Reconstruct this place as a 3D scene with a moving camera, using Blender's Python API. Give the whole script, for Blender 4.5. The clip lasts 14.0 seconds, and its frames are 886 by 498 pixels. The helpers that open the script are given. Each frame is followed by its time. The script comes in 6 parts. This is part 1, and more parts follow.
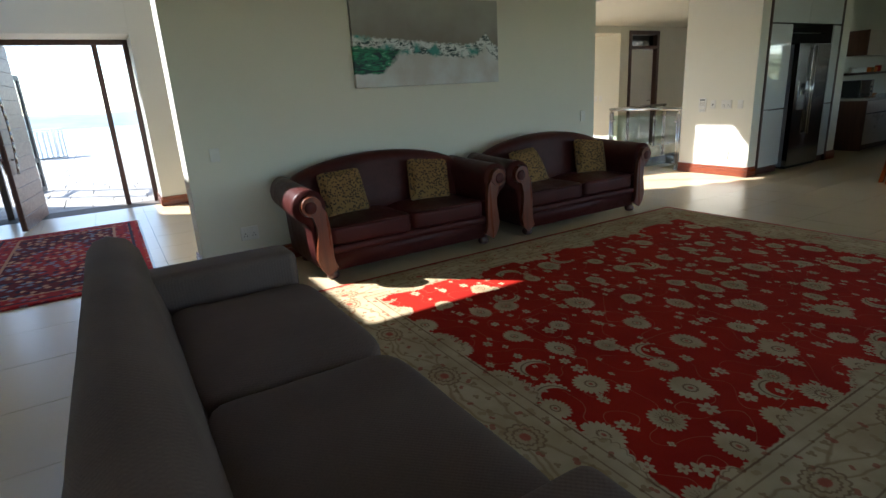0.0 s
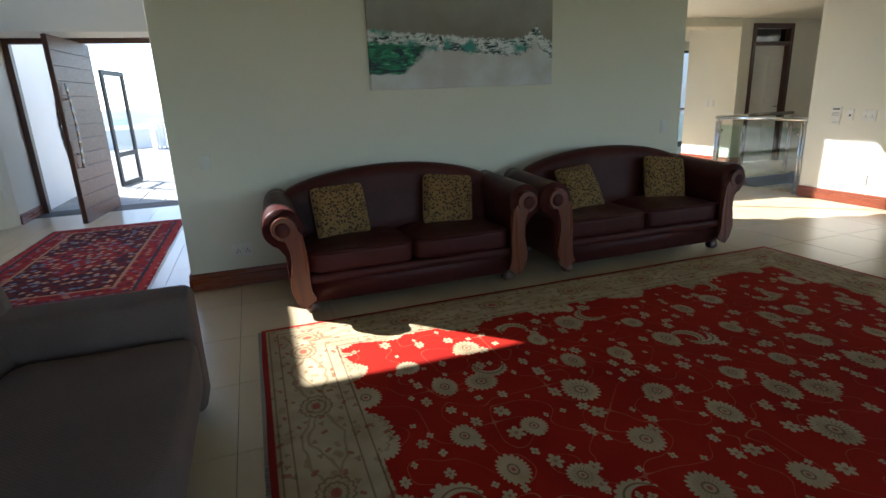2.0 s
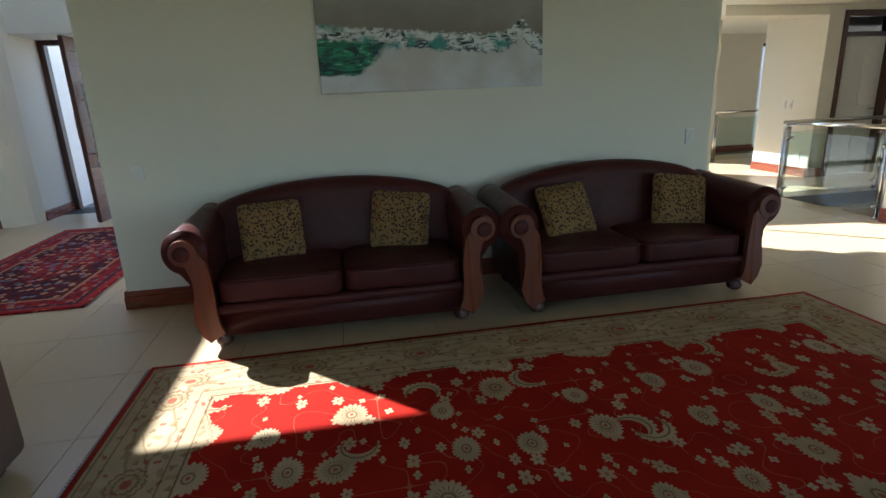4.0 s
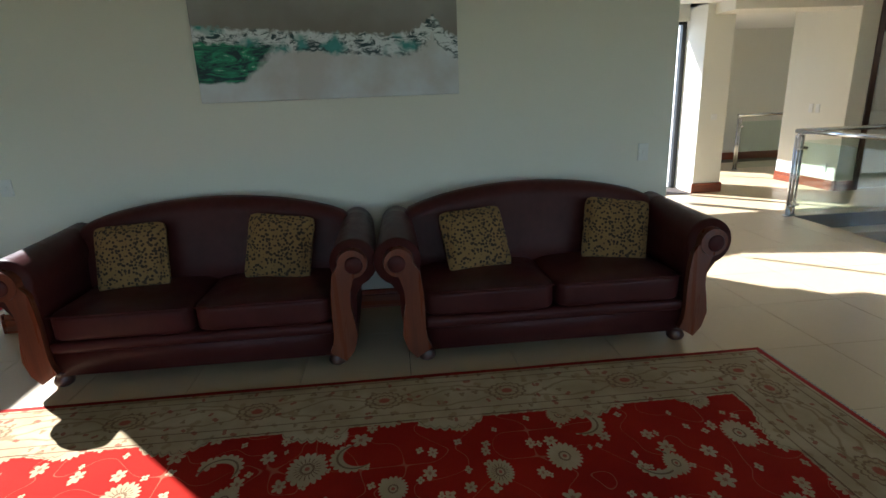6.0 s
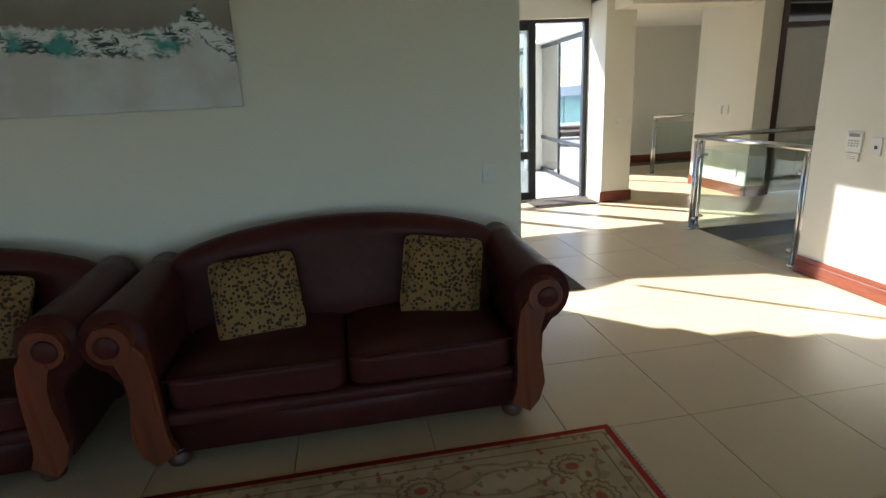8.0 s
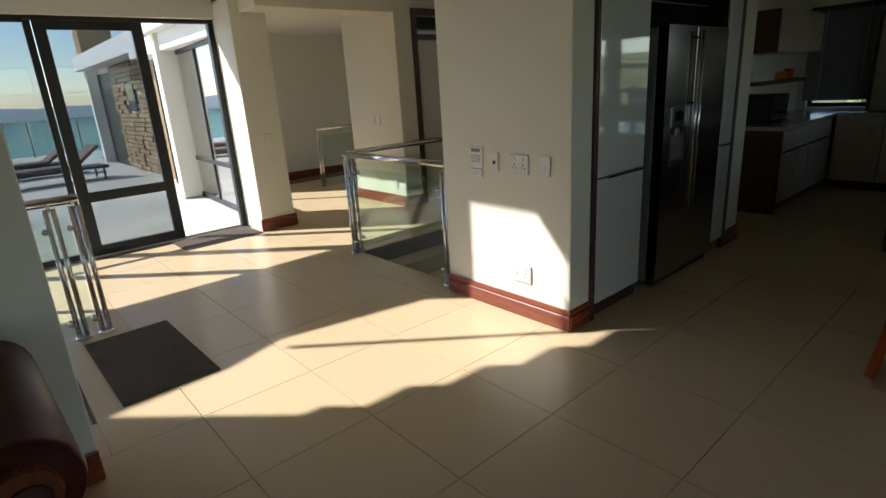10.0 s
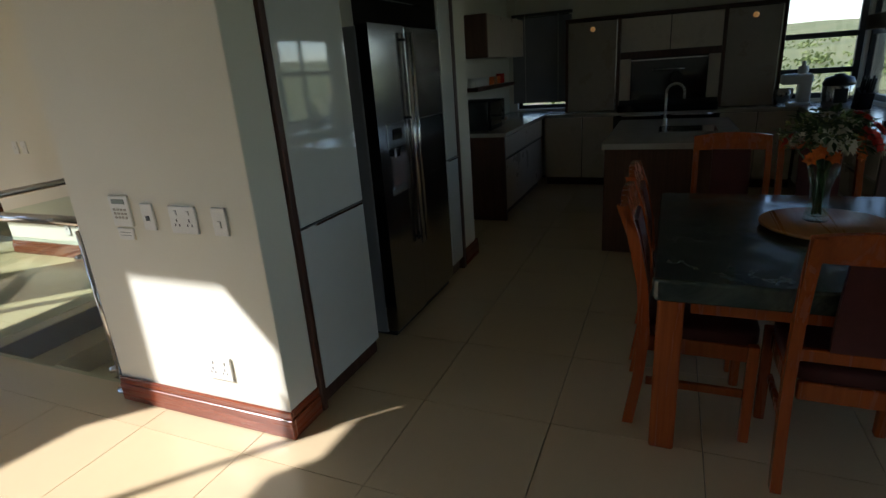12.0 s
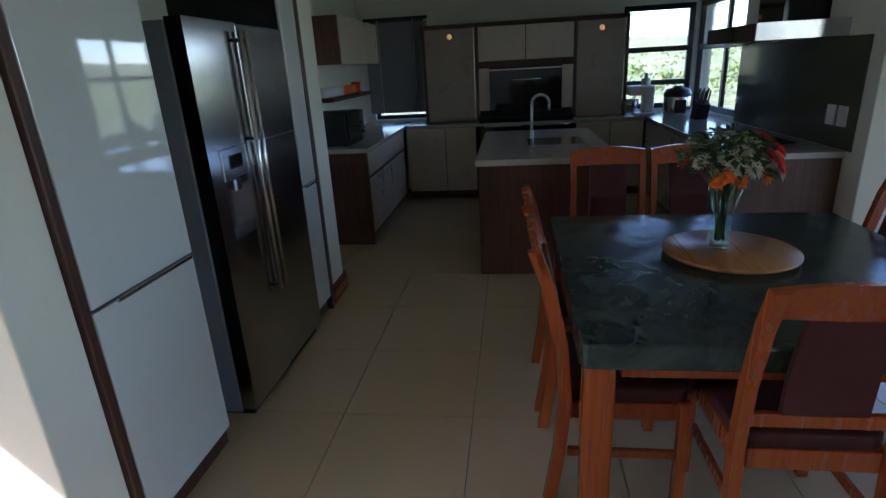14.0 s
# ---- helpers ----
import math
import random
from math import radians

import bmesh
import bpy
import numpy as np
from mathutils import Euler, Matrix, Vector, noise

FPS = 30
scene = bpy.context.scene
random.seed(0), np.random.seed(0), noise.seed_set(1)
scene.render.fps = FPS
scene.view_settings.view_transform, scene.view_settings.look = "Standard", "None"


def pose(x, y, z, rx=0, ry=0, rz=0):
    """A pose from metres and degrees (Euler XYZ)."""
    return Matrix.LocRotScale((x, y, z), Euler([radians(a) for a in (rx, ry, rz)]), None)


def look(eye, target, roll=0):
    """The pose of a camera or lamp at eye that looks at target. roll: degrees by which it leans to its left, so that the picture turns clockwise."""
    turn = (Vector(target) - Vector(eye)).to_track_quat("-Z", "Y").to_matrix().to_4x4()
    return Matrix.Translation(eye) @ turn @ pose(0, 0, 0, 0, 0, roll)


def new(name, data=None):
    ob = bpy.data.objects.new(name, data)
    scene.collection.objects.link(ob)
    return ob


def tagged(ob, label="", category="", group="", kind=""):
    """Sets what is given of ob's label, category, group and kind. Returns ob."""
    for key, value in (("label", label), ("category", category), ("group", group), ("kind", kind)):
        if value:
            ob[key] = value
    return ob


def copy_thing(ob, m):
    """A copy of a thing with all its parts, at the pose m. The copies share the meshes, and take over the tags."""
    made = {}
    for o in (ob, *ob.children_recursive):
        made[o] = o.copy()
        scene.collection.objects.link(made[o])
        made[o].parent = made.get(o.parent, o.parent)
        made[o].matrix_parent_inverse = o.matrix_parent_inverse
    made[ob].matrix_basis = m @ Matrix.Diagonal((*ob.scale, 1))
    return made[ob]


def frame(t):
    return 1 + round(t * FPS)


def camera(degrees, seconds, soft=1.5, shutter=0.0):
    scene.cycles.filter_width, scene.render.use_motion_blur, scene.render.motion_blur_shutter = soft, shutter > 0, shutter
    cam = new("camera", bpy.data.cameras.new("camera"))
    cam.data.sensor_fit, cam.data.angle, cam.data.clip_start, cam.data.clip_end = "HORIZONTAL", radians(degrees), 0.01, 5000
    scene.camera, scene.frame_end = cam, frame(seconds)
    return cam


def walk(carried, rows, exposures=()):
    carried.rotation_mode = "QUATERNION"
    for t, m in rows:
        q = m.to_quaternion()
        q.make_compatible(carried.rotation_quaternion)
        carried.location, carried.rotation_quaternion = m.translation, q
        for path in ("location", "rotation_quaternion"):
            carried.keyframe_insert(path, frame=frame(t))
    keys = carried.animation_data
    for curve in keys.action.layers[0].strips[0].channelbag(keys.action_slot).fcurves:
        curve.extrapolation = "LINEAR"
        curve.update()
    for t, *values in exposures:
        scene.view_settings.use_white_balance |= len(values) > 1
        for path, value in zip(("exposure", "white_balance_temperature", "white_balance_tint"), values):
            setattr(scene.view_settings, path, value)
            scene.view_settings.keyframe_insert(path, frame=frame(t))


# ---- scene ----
cam = camera(79.5, 14.0)
PATH = [
    (0, (1.051, 0.626, 1.372), (2.043, 2.272, 0.817), -3.4),
    (0.5, (1.285, 0.774, 1.346), (2.196, 2.469, 0.802), -3.2),
    (1, (1.528, 0.88, 1.366), (2.326, 2.633, 0.824), -2.9),
    (1.5, (1.849, 0.927, 1.383), (2.558, 2.718, 0.845), -2.8),
    (2, (2.137, 1.005, 1.384), (2.763, 2.826, 0.843), -2.5),
    (2.5, (2.393, 1.138, 1.399), (2.968, 2.975, 0.855), -2.3),
    (5, (3.764, 1.508, 1.415), (3.959, 3.424, 0.874), -2.4),
    (5.5, (4.028, 1.63, 1.429), (4.196, 3.547, 0.885), -2.3),
    (6, (4.286, 1.755, 1.457), (4.45, 3.671, 0.909), -2.3),
    (6.5, (4.536, 1.872, 1.464), (4.69, 3.79, 0.918), -2.4),
    (7, (4.75, 2.092, 1.465), (4.908, 4.006, 0.909), -2.4),
    (7.2, (4.83, 2.176, 1.486), (4.997, 4.09, 0.929), -2.4),
    (9.3, (5.876, 2.815, 1.469), (6.792, 4.499, 0.899), -3.6),
    (9.5, (5.923, 2.914, 1.462), (6.956, 4.526, 0.884), -3.4),
    (10, (6.141, 3.007, 1.507), (7.385, 4.458, 0.918), -3.6),
    (10.5, (6.325, 3.132, 1.553), (7.721, 4.428, 0.944), -3.8),
    (11, (6.577, 3.182, 1.557), (8.124, 4.286, 0.935), -4.0),
    (11.5, (6.836, 3.227, 1.543), (8.486, 4.169, 0.917), -4.0),
    (12, (7.085, 3.307, 1.534), (8.821, 4.067, 0.897), -4.1),
    (12.5, (7.27, 3.374, 1.529), (9.067, 3.97, 0.885), -3.7),
    (13, (7.429, 3.377, 1.546), (9.262, 3.847, 0.898), -3.8),
    (13.5, (7.52, 3.449, 1.547), (9.376, 3.823, 0.902), -3.4),
    (14, (7.604, 3.524, 1.552), (9.478, 3.789, 0.904), -3.2),
]
EXPOSURES = [(0, 1.7, 5850, 11), (7, 1.7, 5600, 11), (9.5, 0.95, 6150, 12), (11, 0.5, 6150, 11), (12.5, 1.1, 5700, 14), (14, 2.1, 5200, 20)]
walk(cam, [(t, look(eye, target, roll)) for t, eye, target, roll in PATH], EXPOSURES)

# ---------------------------------------------------------------- world and sun
SUN_EL, SUN_AZ = radians(40), radians(-45)
world = bpy.data.worlds.new("sky")
world.use_nodes = True
scene.world = world
sky = world.node_tree.nodes.new("ShaderNodeTexSky")
sky.sky_type, sky.sun_disc, sky.sun_elevation, sky.sun_rotation = "NISHITA", False, SUN_EL, SUN_AZ
sky.dust_density, sky.ozone_density = 0.4, 2.0
world.node_tree.links.new(sky.outputs[0], world.node_tree.nodes["Background"].inputs[0])
world.node_tree.nodes["Background"].inputs[1].default_value = 0.15
sun = new("sun", bpy.data.lights.new("sun", "SUN"))
sun.data.energy, sun.data.angle, sun.data.color = 5.0, radians(0.53), (1.0, 0.955, 0.88)
sun.matrix_world = look((0, 0, 30), (1, -1, 30 - math.sqrt(2) * math.tan(SUN_EL)))


# ---------------------------------------------------------------- materials
class Nodes:
    """A small builder for node materials."""

    def __init__(self, name):
        self.m = bpy.data.materials.new(name)
        self.m.use_nodes = True
        self.t = self.m.node_tree
        self.b = self.t.nodes["Principled BSDF"]
        self.co = self.t.nodes.new("ShaderNodeTexCoord").outputs["Object"]

    def n(self, kind, operation="", blend_type="", voronoi_dimensions="", distance=""):
        node = self.t.nodes.new("ShaderNode" + kind)
        if operation:
            node.operation = operation
        if blend_type:
            node.blend_type = blend_type
        if voronoi_dimensions:
            node.voronoi_dimensions = voronoi_dimensions
        if distance:
            node.distance = distance
        return node

    def put(self, a, b):
        if isinstance(a, bpy.types.NodeSocket):
            self.t.links.new(a, b)
        else:
            b.default_value = a

    def math(self, op, a, b=0.0, c=0.0):
        node = self.n("Math", operation=op)
        for v, s in zip((a, b, c), node.inputs):
            self.put(v, s)
        return node.outputs[0]

    def vmath(self, op, a, b=(0, 0, 0)):
        node = self.n("VectorMath", operation=op)
        self.put(a, node.inputs[0])
        self.put(b, node.inputs[1])
        return node.outputs[1] if op in ("LENGTH", "DISTANCE", "DOT_PRODUCT") else node.outputs[0]

    def noise(self, scale, detail=3.0, co=None, rough=0.55, dist=0.0):
        node = self.n("TexNoise")
        self.put(co or self.co, node.inputs["Vector"])
        node.inputs["Scale"].default_value, node.inputs["Detail"].default_value = scale, detail
        node.inputs["Roughness"].default_value, node.inputs["Distortion"].default_value = rough, dist
        return node.outputs[0]

    def stretch(self, x, y, z):
        return self.vmath("MULTIPLY", self.co, (x, y, z))

    def ramp(self, f, a, b, lo=0.0, hi=1.0):
        node = self.n("MapRange")
        for v, s in zip((f, lo, hi, a, b), node.inputs):
            self.put(v, s)
        return node.outputs[0]

    def mix(self, f, a, b, kind="MIX"):
        node = self.n("MixRGB", blend_type=kind)
        for v, s in zip((f, a, b), node.inputs):
            if isinstance(v, (tuple, list)):
                v = (*v[:3], 1)
            self.put(v, s)
        return node.outputs[0]

    def sep(self, v=None):
        node = self.n("SeparateXYZ")
        self.put(v or self.co, node.inputs[0])
        return node.outputs

    def random(self):
        return self.n("ObjectInfo").outputs["Random"]

    def bump(self, h, strength=0.2, dist=0.01):
        node = self.n("Bump")
        node.inputs["Strength"].default_value, node.inputs["Distance"].default_value = strength, dist
        self.put(h, node.inputs["Height"])
        self.put(node.outputs[0], self.b.inputs["Normal"])

    def done(self, colour, rough=0.5, metal=0.0, **more):
        if isinstance(colour, tuple):
            colour = (*colour[:3], 1)
        self.put(colour, self.b.inputs["Base Color"])
        self.put(rough, self.b.inputs["Roughness"])
        self.put(metal, self.b.inputs["Metallic"])
        for k, v in more.items():
            self.put(v, self.b.inputs[k.replace("_", " ")])
        return self.m


def plain(name, a, b=None, big=1.5, fine=40, rough=0.5, metal=0.0, bump=0.1, dist=0.003, **more):
    """Two tones mixed at two scales, with a fine relief and an uneven gloss."""
    s = Nodes(name)
    b = b or tuple(c * 0.86 for c in a)
    f = s.math("ADD", s.math("MULTIPLY", s.noise(big, 4), 0.65), s.math("MULTIPLY", s.noise(fine, 2), 0.35))
    s.bump(s.noise(fine, 4), bump, dist)
    return s.done(s.mix(s.ramp(f, 0, 1, 0.35, 0.65), a, b), s.ramp(s.noise(big * 4, 3), rough * 0.85, min(1, rough * 1.15), 0.3, 0.7), metal, **more)


def wood(name, a, b, axis="z", rough=0.35, scale=1.0, vary=0.0):
    s = Nodes(name)
    k = {"x": (0.6, 14, 14), "y": (14, 0.6, 14), "z": (14, 14, 0.6)}[axis]
    co = s.stretch(*[v * scale for v in k])
    if vary:
        node = s.n("CombineXYZ")
        s.put(s.math("MULTIPLY", s.random(), 40), node.inputs[0])
        s.put(s.math("MULTIPLY", s.random(), 17), node.inputs[2])
        co = s.vmath("ADD", co, node.outputs[0])
    g = s.noise(2.2, 5, co, 0.6, 0.8)
    fine = s.noise(9, 2, co)
    f = s.math("ADD", s.math("MULTIPLY", g, 0.7), s.math("MULTIPLY", fine, 0.3))
    s.bump(fine, 0.08, 0.002)
    col = s.mix(s.ramp(f, 0, 1, 0.36, 0.62), a, b)
    if vary:
        col = s.mix(s.math("MULTIPLY", s.random(), vary), col, tuple(c * 0.5 for c in b))
    return s.done(col, s.ramp(g, rough * 0.8, rough * 1.2, 0.3, 0.7))


def glass(name, tint=(1, 1, 1), rough=0.0, mirror=0.04):
    s = Nodes(name)
    tr = s.n("BsdfTransparent")
    tr.inputs[0].default_value = (*tint, 1)
    gl = s.n("BsdfGlossy")
    gl.inputs["Roughness"].default_value = rough
    lw = s.n("LayerWeight")
    lw.inputs[0].default_value = 0.5
    gain = s.math("ADD", mirror, s.math("MULTIPLY", s.math("POWER", lw.outputs["Facing"], 4.5), 0.94 - mirror))
    mx = s.n("MixShader")
    for a, b in zip((gain, tr.outputs[0], gl.outputs[0]), mx.inputs):
        s.put(a, b)
    s.put(mx.outputs[0], s.t.nodes["Material Output"].inputs[0])
    return s.m


def tile_mat():
    s = Nodes("cream porcelain tile")
    f = s.math("ADD", s.math("MULTIPLY", s.noise(1.2, 2), 0.7), s.math("MULTIPLY", s.noise(14, 2), 0.3))
    col = s.mix(s.ramp(f, 0, 1, 0.2, 0.8), (0.64, 0.50, 0.31), (0.60, 0.465, 0.285))
    col = s.mix(s.math("MULTIPLY", s.random(), 0.10), col, (0.45, 0.37, 0.25))
    return s.done(col, 0.28)


def leather(name, a, b):
    s = Nodes(name)
    v = s.n("TexVoronoi")
    s.put(s.co, v.inputs["Vector"])
    v.inputs["Scale"].default_value = 210
    creases = s.noise(9, 5, None, 0.65, 1.2)
    s.bump(s.math("ADD", s.math("MULTIPLY", v.outputs[0], 0.25), s.math("MULTIPLY", creases, 1.0)), 0.28, 0.006)
    f = s.math("ADD", s.math("MULTIPLY", s.noise(2.5, 4), 0.7), s.math("MULTIPLY", s.noise(22, 3), 0.3))
    return s.done(s.mix(s.ramp(f, 0, 1, 0.35, 0.65), a, b), s.ramp(creases, 0.29, 0.46, 0.3, 0.7), Specular_IOR_Level=0.14)


def fabric(name, a, b, weave=420):
    s = Nodes(name)
    x, y, z = s.sep()
    w = s.math("MULTIPLY", s.math("SINE", s.math("MULTIPLY", s.math("ADD", x, z), weave)), s.math("SINE", s.math("MULTIPLY", s.math("ADD", y, z), weave)))
    s.bump(s.math("ADD", s.math("MULTIPLY", w, 0.4), s.noise(7, 4)), 0.3, 0.004)
    f = s.math("ADD", s.math("MULTIPLY", s.noise(3, 4), 0.6), s.math("MULTIPLY", s.noise(140, 2), 0.4))
    return s.done(s.mix(s.ramp(f, 0, 1, 0.35, 0.65), a, b), 0.92)


def leopard():
    """Tan plush with dark rosettes."""
    s = Nodes("leopard print plush")
    v = s.n("TexVoronoi")
    s.put(s.vmath("ADD", s.co, s.vmath("MULTIPLY", s.n("TexNoise").outputs[1], (0.01, 0.01, 0.01))), v.inputs["Vector"])
    v.inputs["Scale"].default_value = 52
    v.inputs["Randomness"].default_value = 0.8
    d = v.outputs["Distance"]
    spot = s.ramp(s.math("ADD", d, s.math("MULTIPLY", s.noise(60, 3), 0.35)), 1, 0, 0.55, 0.66)
    core = s.ramp(d, 1, 0, 0.10, 0.2)
    ground = s.mix(s.noise(9, 3), (0.28, 0.16, 0.052), (0.17, 0.095, 0.033))
    col = s.mix(spot, ground, (0.022, 0.013, 0.008))
    col = s.mix(s.math("MULTIPLY", core, 0.5), col, (0.2, 0.11, 0.04))
    s.bump(s.noise(220, 3), 0.4, 0.004)
    return s.done(col, 0.9)


def lattice(s, co, scale, seed, jitter):
    """Jittered lattice of motifs: offset from the nearest motif, and three random numbers for it."""
    shift = s.vmath("ADD", co, (seed, seed * 0.7, 0))
    v = s.n("TexVoronoi", voronoi_dimensions="2D")
    s.put(shift, v.inputs["Vector"])
    v.inputs["Scale"].default_value, v.inputs["Randomness"].default_value = scale, jitter
    x, y, _ = s.sep(s.vmath("SUBTRACT", shift, v.outputs["Position"]))
    return x, y, s.sep(v.outputs["Color"])


def length2(s, x, y):
    return s.math("SQRT", s.math("ADD", s.math("MULTIPLY", x, x), s.math("MULTIPLY", y, y)))


def rosettes(s, co, scale, seed, size, petals, jitter=0.75, depth=0.26, squash=0.0):
    """Flower masks: distance relative to a toothed outline, the teeth, and the numbers of each flower."""
    x, y, hue = lattice(s, co, scale, seed, jitter)
    ang = s.math("ARCTAN2", y, x)
    if squash:
        x = s.math("MULTIPLY", x, s.ramp(hue[0], 1, 1 + squash))
    r = length2(s, x, y)
    lobe = s.math("ABSOLUTE", s.math("SINE", s.math("MULTIPLY", s.math("ADD", ang, s.math("MULTIPLY", hue[0], 6.0)), petals / 2)))
    edge = s.math("MULTIPLY", s.math("ADD", 1 - depth, s.math("MULTIPLY", lobe, depth)), s.ramp(hue[1], size * 0.62, size))
    return s.math("DIVIDE", r, edge), lobe, hue


def curled_leaves(s, scale, seed, radius):
    """Toothed crescents turned every way, on part of a lattice."""
    x, y, hue = lattice(s, s.co, scale, seed, 0.85)
    turn = s.math("MULTIPLY", hue[0], 6.28)
    c, n = s.math("COSINE", turn), s.math("SINE", turn)
    px = s.math("SUBTRACT", s.math("MULTIPLY", x, c), s.math("MULTIPLY", y, n))
    py = s.math("ADD", s.math("MULTIPLY", x, n), s.math("MULTIPLY", y, c))
    tooth = s.math("MULTIPLY", s.math("ABSOLUTE", s.math("SINE", s.math("MULTIPLY", s.math("ARCTAN2", py, px), 9))), radius * 0.16)
    body = s.ramp(s.math("SUBTRACT", length2(s, px, py), tooth), 1, 0, radius * 0.9, radius * 0.94)
    hollow = s.ramp(length2(s, px, s.math("SUBTRACT", py, radius * 0.42)), 0, 1, radius * 0.80, radius * 0.85)
    mask = s.math("MULTIPLY", s.math("MULTIPLY", body, hollow), s.ramp(hue[2], 0, 1, 0.34, 0.36))
    spine = s.ramp(s.math("ABSOLUTE", s.math("SUBTRACT", length2(s, px, s.math("SUBTRACT", py, radius * 0.18)), radius * 0.86)), 1, 0, 0.003, 0.006)
    return mask, spine


def rug_mat(hx, hy):
    """Red field with cream palmettes, curled leaves and tendrils, a cream border with fine vines, a red binding."""
    s = Nodes("red oriental wool rug")
    x, y, _ = s.sep()
    sx, sy = s.math("SUBTRACT", hx, s.math("ABSOLUTE", x)), s.math("SUBTRACT", hy, s.math("ABSOLUTE", y))
    inset = s.math("MINIMUM", sx, sy)
    pick = s.math("LESS_THAN", sy, sx)
    along = s.math("ADD", s.math("MULTIPLY", x, pick), s.math("MULTIPLY", y, s.math("SUBTRACT", 1.0, pick)))

    def repeat(period, shift=0.0):
        f = s.math("FRACT", s.math("ADD", s.math("DIVIDE", along, period), 50.5 + shift))
        return s.math("MULTIPLY", s.math("SUBTRACT", f, 0.5), period)

    red = s.mix(s.ramp(s.noise(2.2, 3), 0, 1, 0.35, 0.65), (0.43, 0.019, 0.007), (0.32, 0.012, 0.006))
    red = s.mix(s.math("MULTIPLY", s.noise(150, 2), 0.35), red, (0.26, 0.008, 0.008))
    cream = s.mix(s.ramp(s.noise(4, 4), 0, 1, 0.35, 0.65), (0.54, 0.43, 0.27), (0.40, 0.30, 0.17))
    cream = s.mix(s.math("MULTIPLY", s.noise(180, 2), 0.3), cream, (0.33, 0.25, 0.14))
    brown = (0.13, 0.06, 0.03)
    ten = s.ramp(s.math("ABSOLUTE", s.math("SUBTRACT", s.noise(5.5, 0), 0.5)), 1, 0, 0.002, 0.0055)
    col = s.mix(s.math("MULTIPLY", ten, 0.28), red, (0.55, 0.34, 0.18))
    for scale, seed, size, petals in ((6.2, 3.3, 0.028, 4), (4.9, 7.7, 0.052, 6)):
        rel, lobe, hue = rosettes(s, s.co, scale, seed, size, petals, 0.9, 0.5, 0.7)
        col = s.mix(s.ramp(rel, 1, 0, 0.92, 1.02), col, cream)
        col = s.mix(s.math("MULTIPLY", s.ramp(rel, 1, 0, 0.22, 0.32), 0.7), col, (0.28, 0.07, 0.04))
    for seed in (4.1, 9.6):
        mask, spine = curled_leaves(s, 1.3, seed, 0.088)
        col = s.mix(mask, col, s.mix(s.math("MULTIPLY", spine, 0.75), cream, brown))
    rel, lobe, hue = rosettes(s, s.co, 2.85, 0.4, 0.110, 20, 0.6, 0.20, 0.5)
    col = s.mix(s.ramp(rel, 1, 0, 0.97, 1.02), col, cream)
    vein = s.math("MULTIPLY", s.ramp(lobe, 1, 0, 0.15, 0.5), s.math("MULTIPLY", s.ramp(rel, 1, 0, 0.74, 0.82), s.ramp(rel, 0, 1, 0.38, 0.44)))
    col = s.mix(s.math("MULTIPLY", vein, s.ramp(hue[2], 0.0, 0.9, 0.35, 0.65)), col, brown)
    ring = s.ramp(s.math("ABSOLUTE", s.math("SUBTRACT", rel, 0.32)), 1, 0, 0.03, 0.07)
    col = s.mix(s.math("MULTIPLY", ring, 0.8), col, brown)
    col = s.mix(s.math("MULTIPLY", s.ramp(rel, 1, 0, 0.10, 0.16), 0.8), col, (0.33, 0.05, 0.03))
    # border: a waving vine with leaves, palmettes at even steps, two guard stripes
    mid = s.math("SUBTRACT", inset, 0.225)
    olive = (0.27, 0.18, 0.09)
    bor = cream
    for amp, period, shift in ((0.085, 1.24, 0.0), (-0.085, 1.24, 0.0), (0.05, 0.62, 1.0)):
        wave = s.math("MULTIPLY", s.math("SINE", s.math("ADD", s.math("MULTIPLY", along, 6.2832 / period), shift)), amp)
        wave = s.math("ADD", wave, s.math("MULTIPLY", s.math("SUBTRACT", s.noise(9, 1), 0.5), 0.06))
        line = s.ramp(s.math("ABSOLUTE", s.math("SUBTRACT", mid, wave)), 1, 0, 0.003, 0.010)
        bor = s.mix(s.math("MULTIPLY", line, 0.7), bor, olive)
    for scale, seed, size, petals, tone in ((8.0, 5.1, 0.026, 2, (0.30, 0.07, 0.04)), (9.5, 2.6, 0.024, 3, (0.25, 0.16, 0.08)), (7.0, 8.2, 0.036, 2, (0.33, 0.23, 0.12))):
        rel, lobe, hue = rosettes(s, s.co, scale, seed, size, petals, 0.95, 0.6, 0.6)
        bor = s.mix(s.math("MULTIPLY", s.ramp(rel, 1, 0, 0.85, 1.0), 0.75), bor, tone)
    u = repeat(0.62)
    ang = s.math("ARCTAN2", mid, u)
    tooth = s.math("ADD", 0.9, s.math("MULTIPLY", s.math("ABSOLUTE", s.math("SINE", s.math("MULTIPLY", ang, 7))), 0.14))
    rel = s.math("DIVIDE", length2(s, s.math("DIVIDE", u, 0.095), s.math("DIVIDE", mid, 0.075)), tooth)
    bor = s.mix(s.math("MULTIPLY", s.ramp(rel, 1, 0, 0.98, 1.03), 0.55), bor, (0.40, 0.29, 0.16))
    for at in (0.95, 0.6):
        bor = s.mix(s.math("MULTIPLY", s.ramp(s.math("ABSOLUTE", s.math("SUBTRACT", rel, at)), 1, 0, 0.03, 0.09), 0.6), bor, brown)
    bor = s.mix(s.math("MULTIPLY", s.ramp(rel, 1, 0, 0.25, 0.33), 0.8), bor, (0.36, 0.06, 0.035))
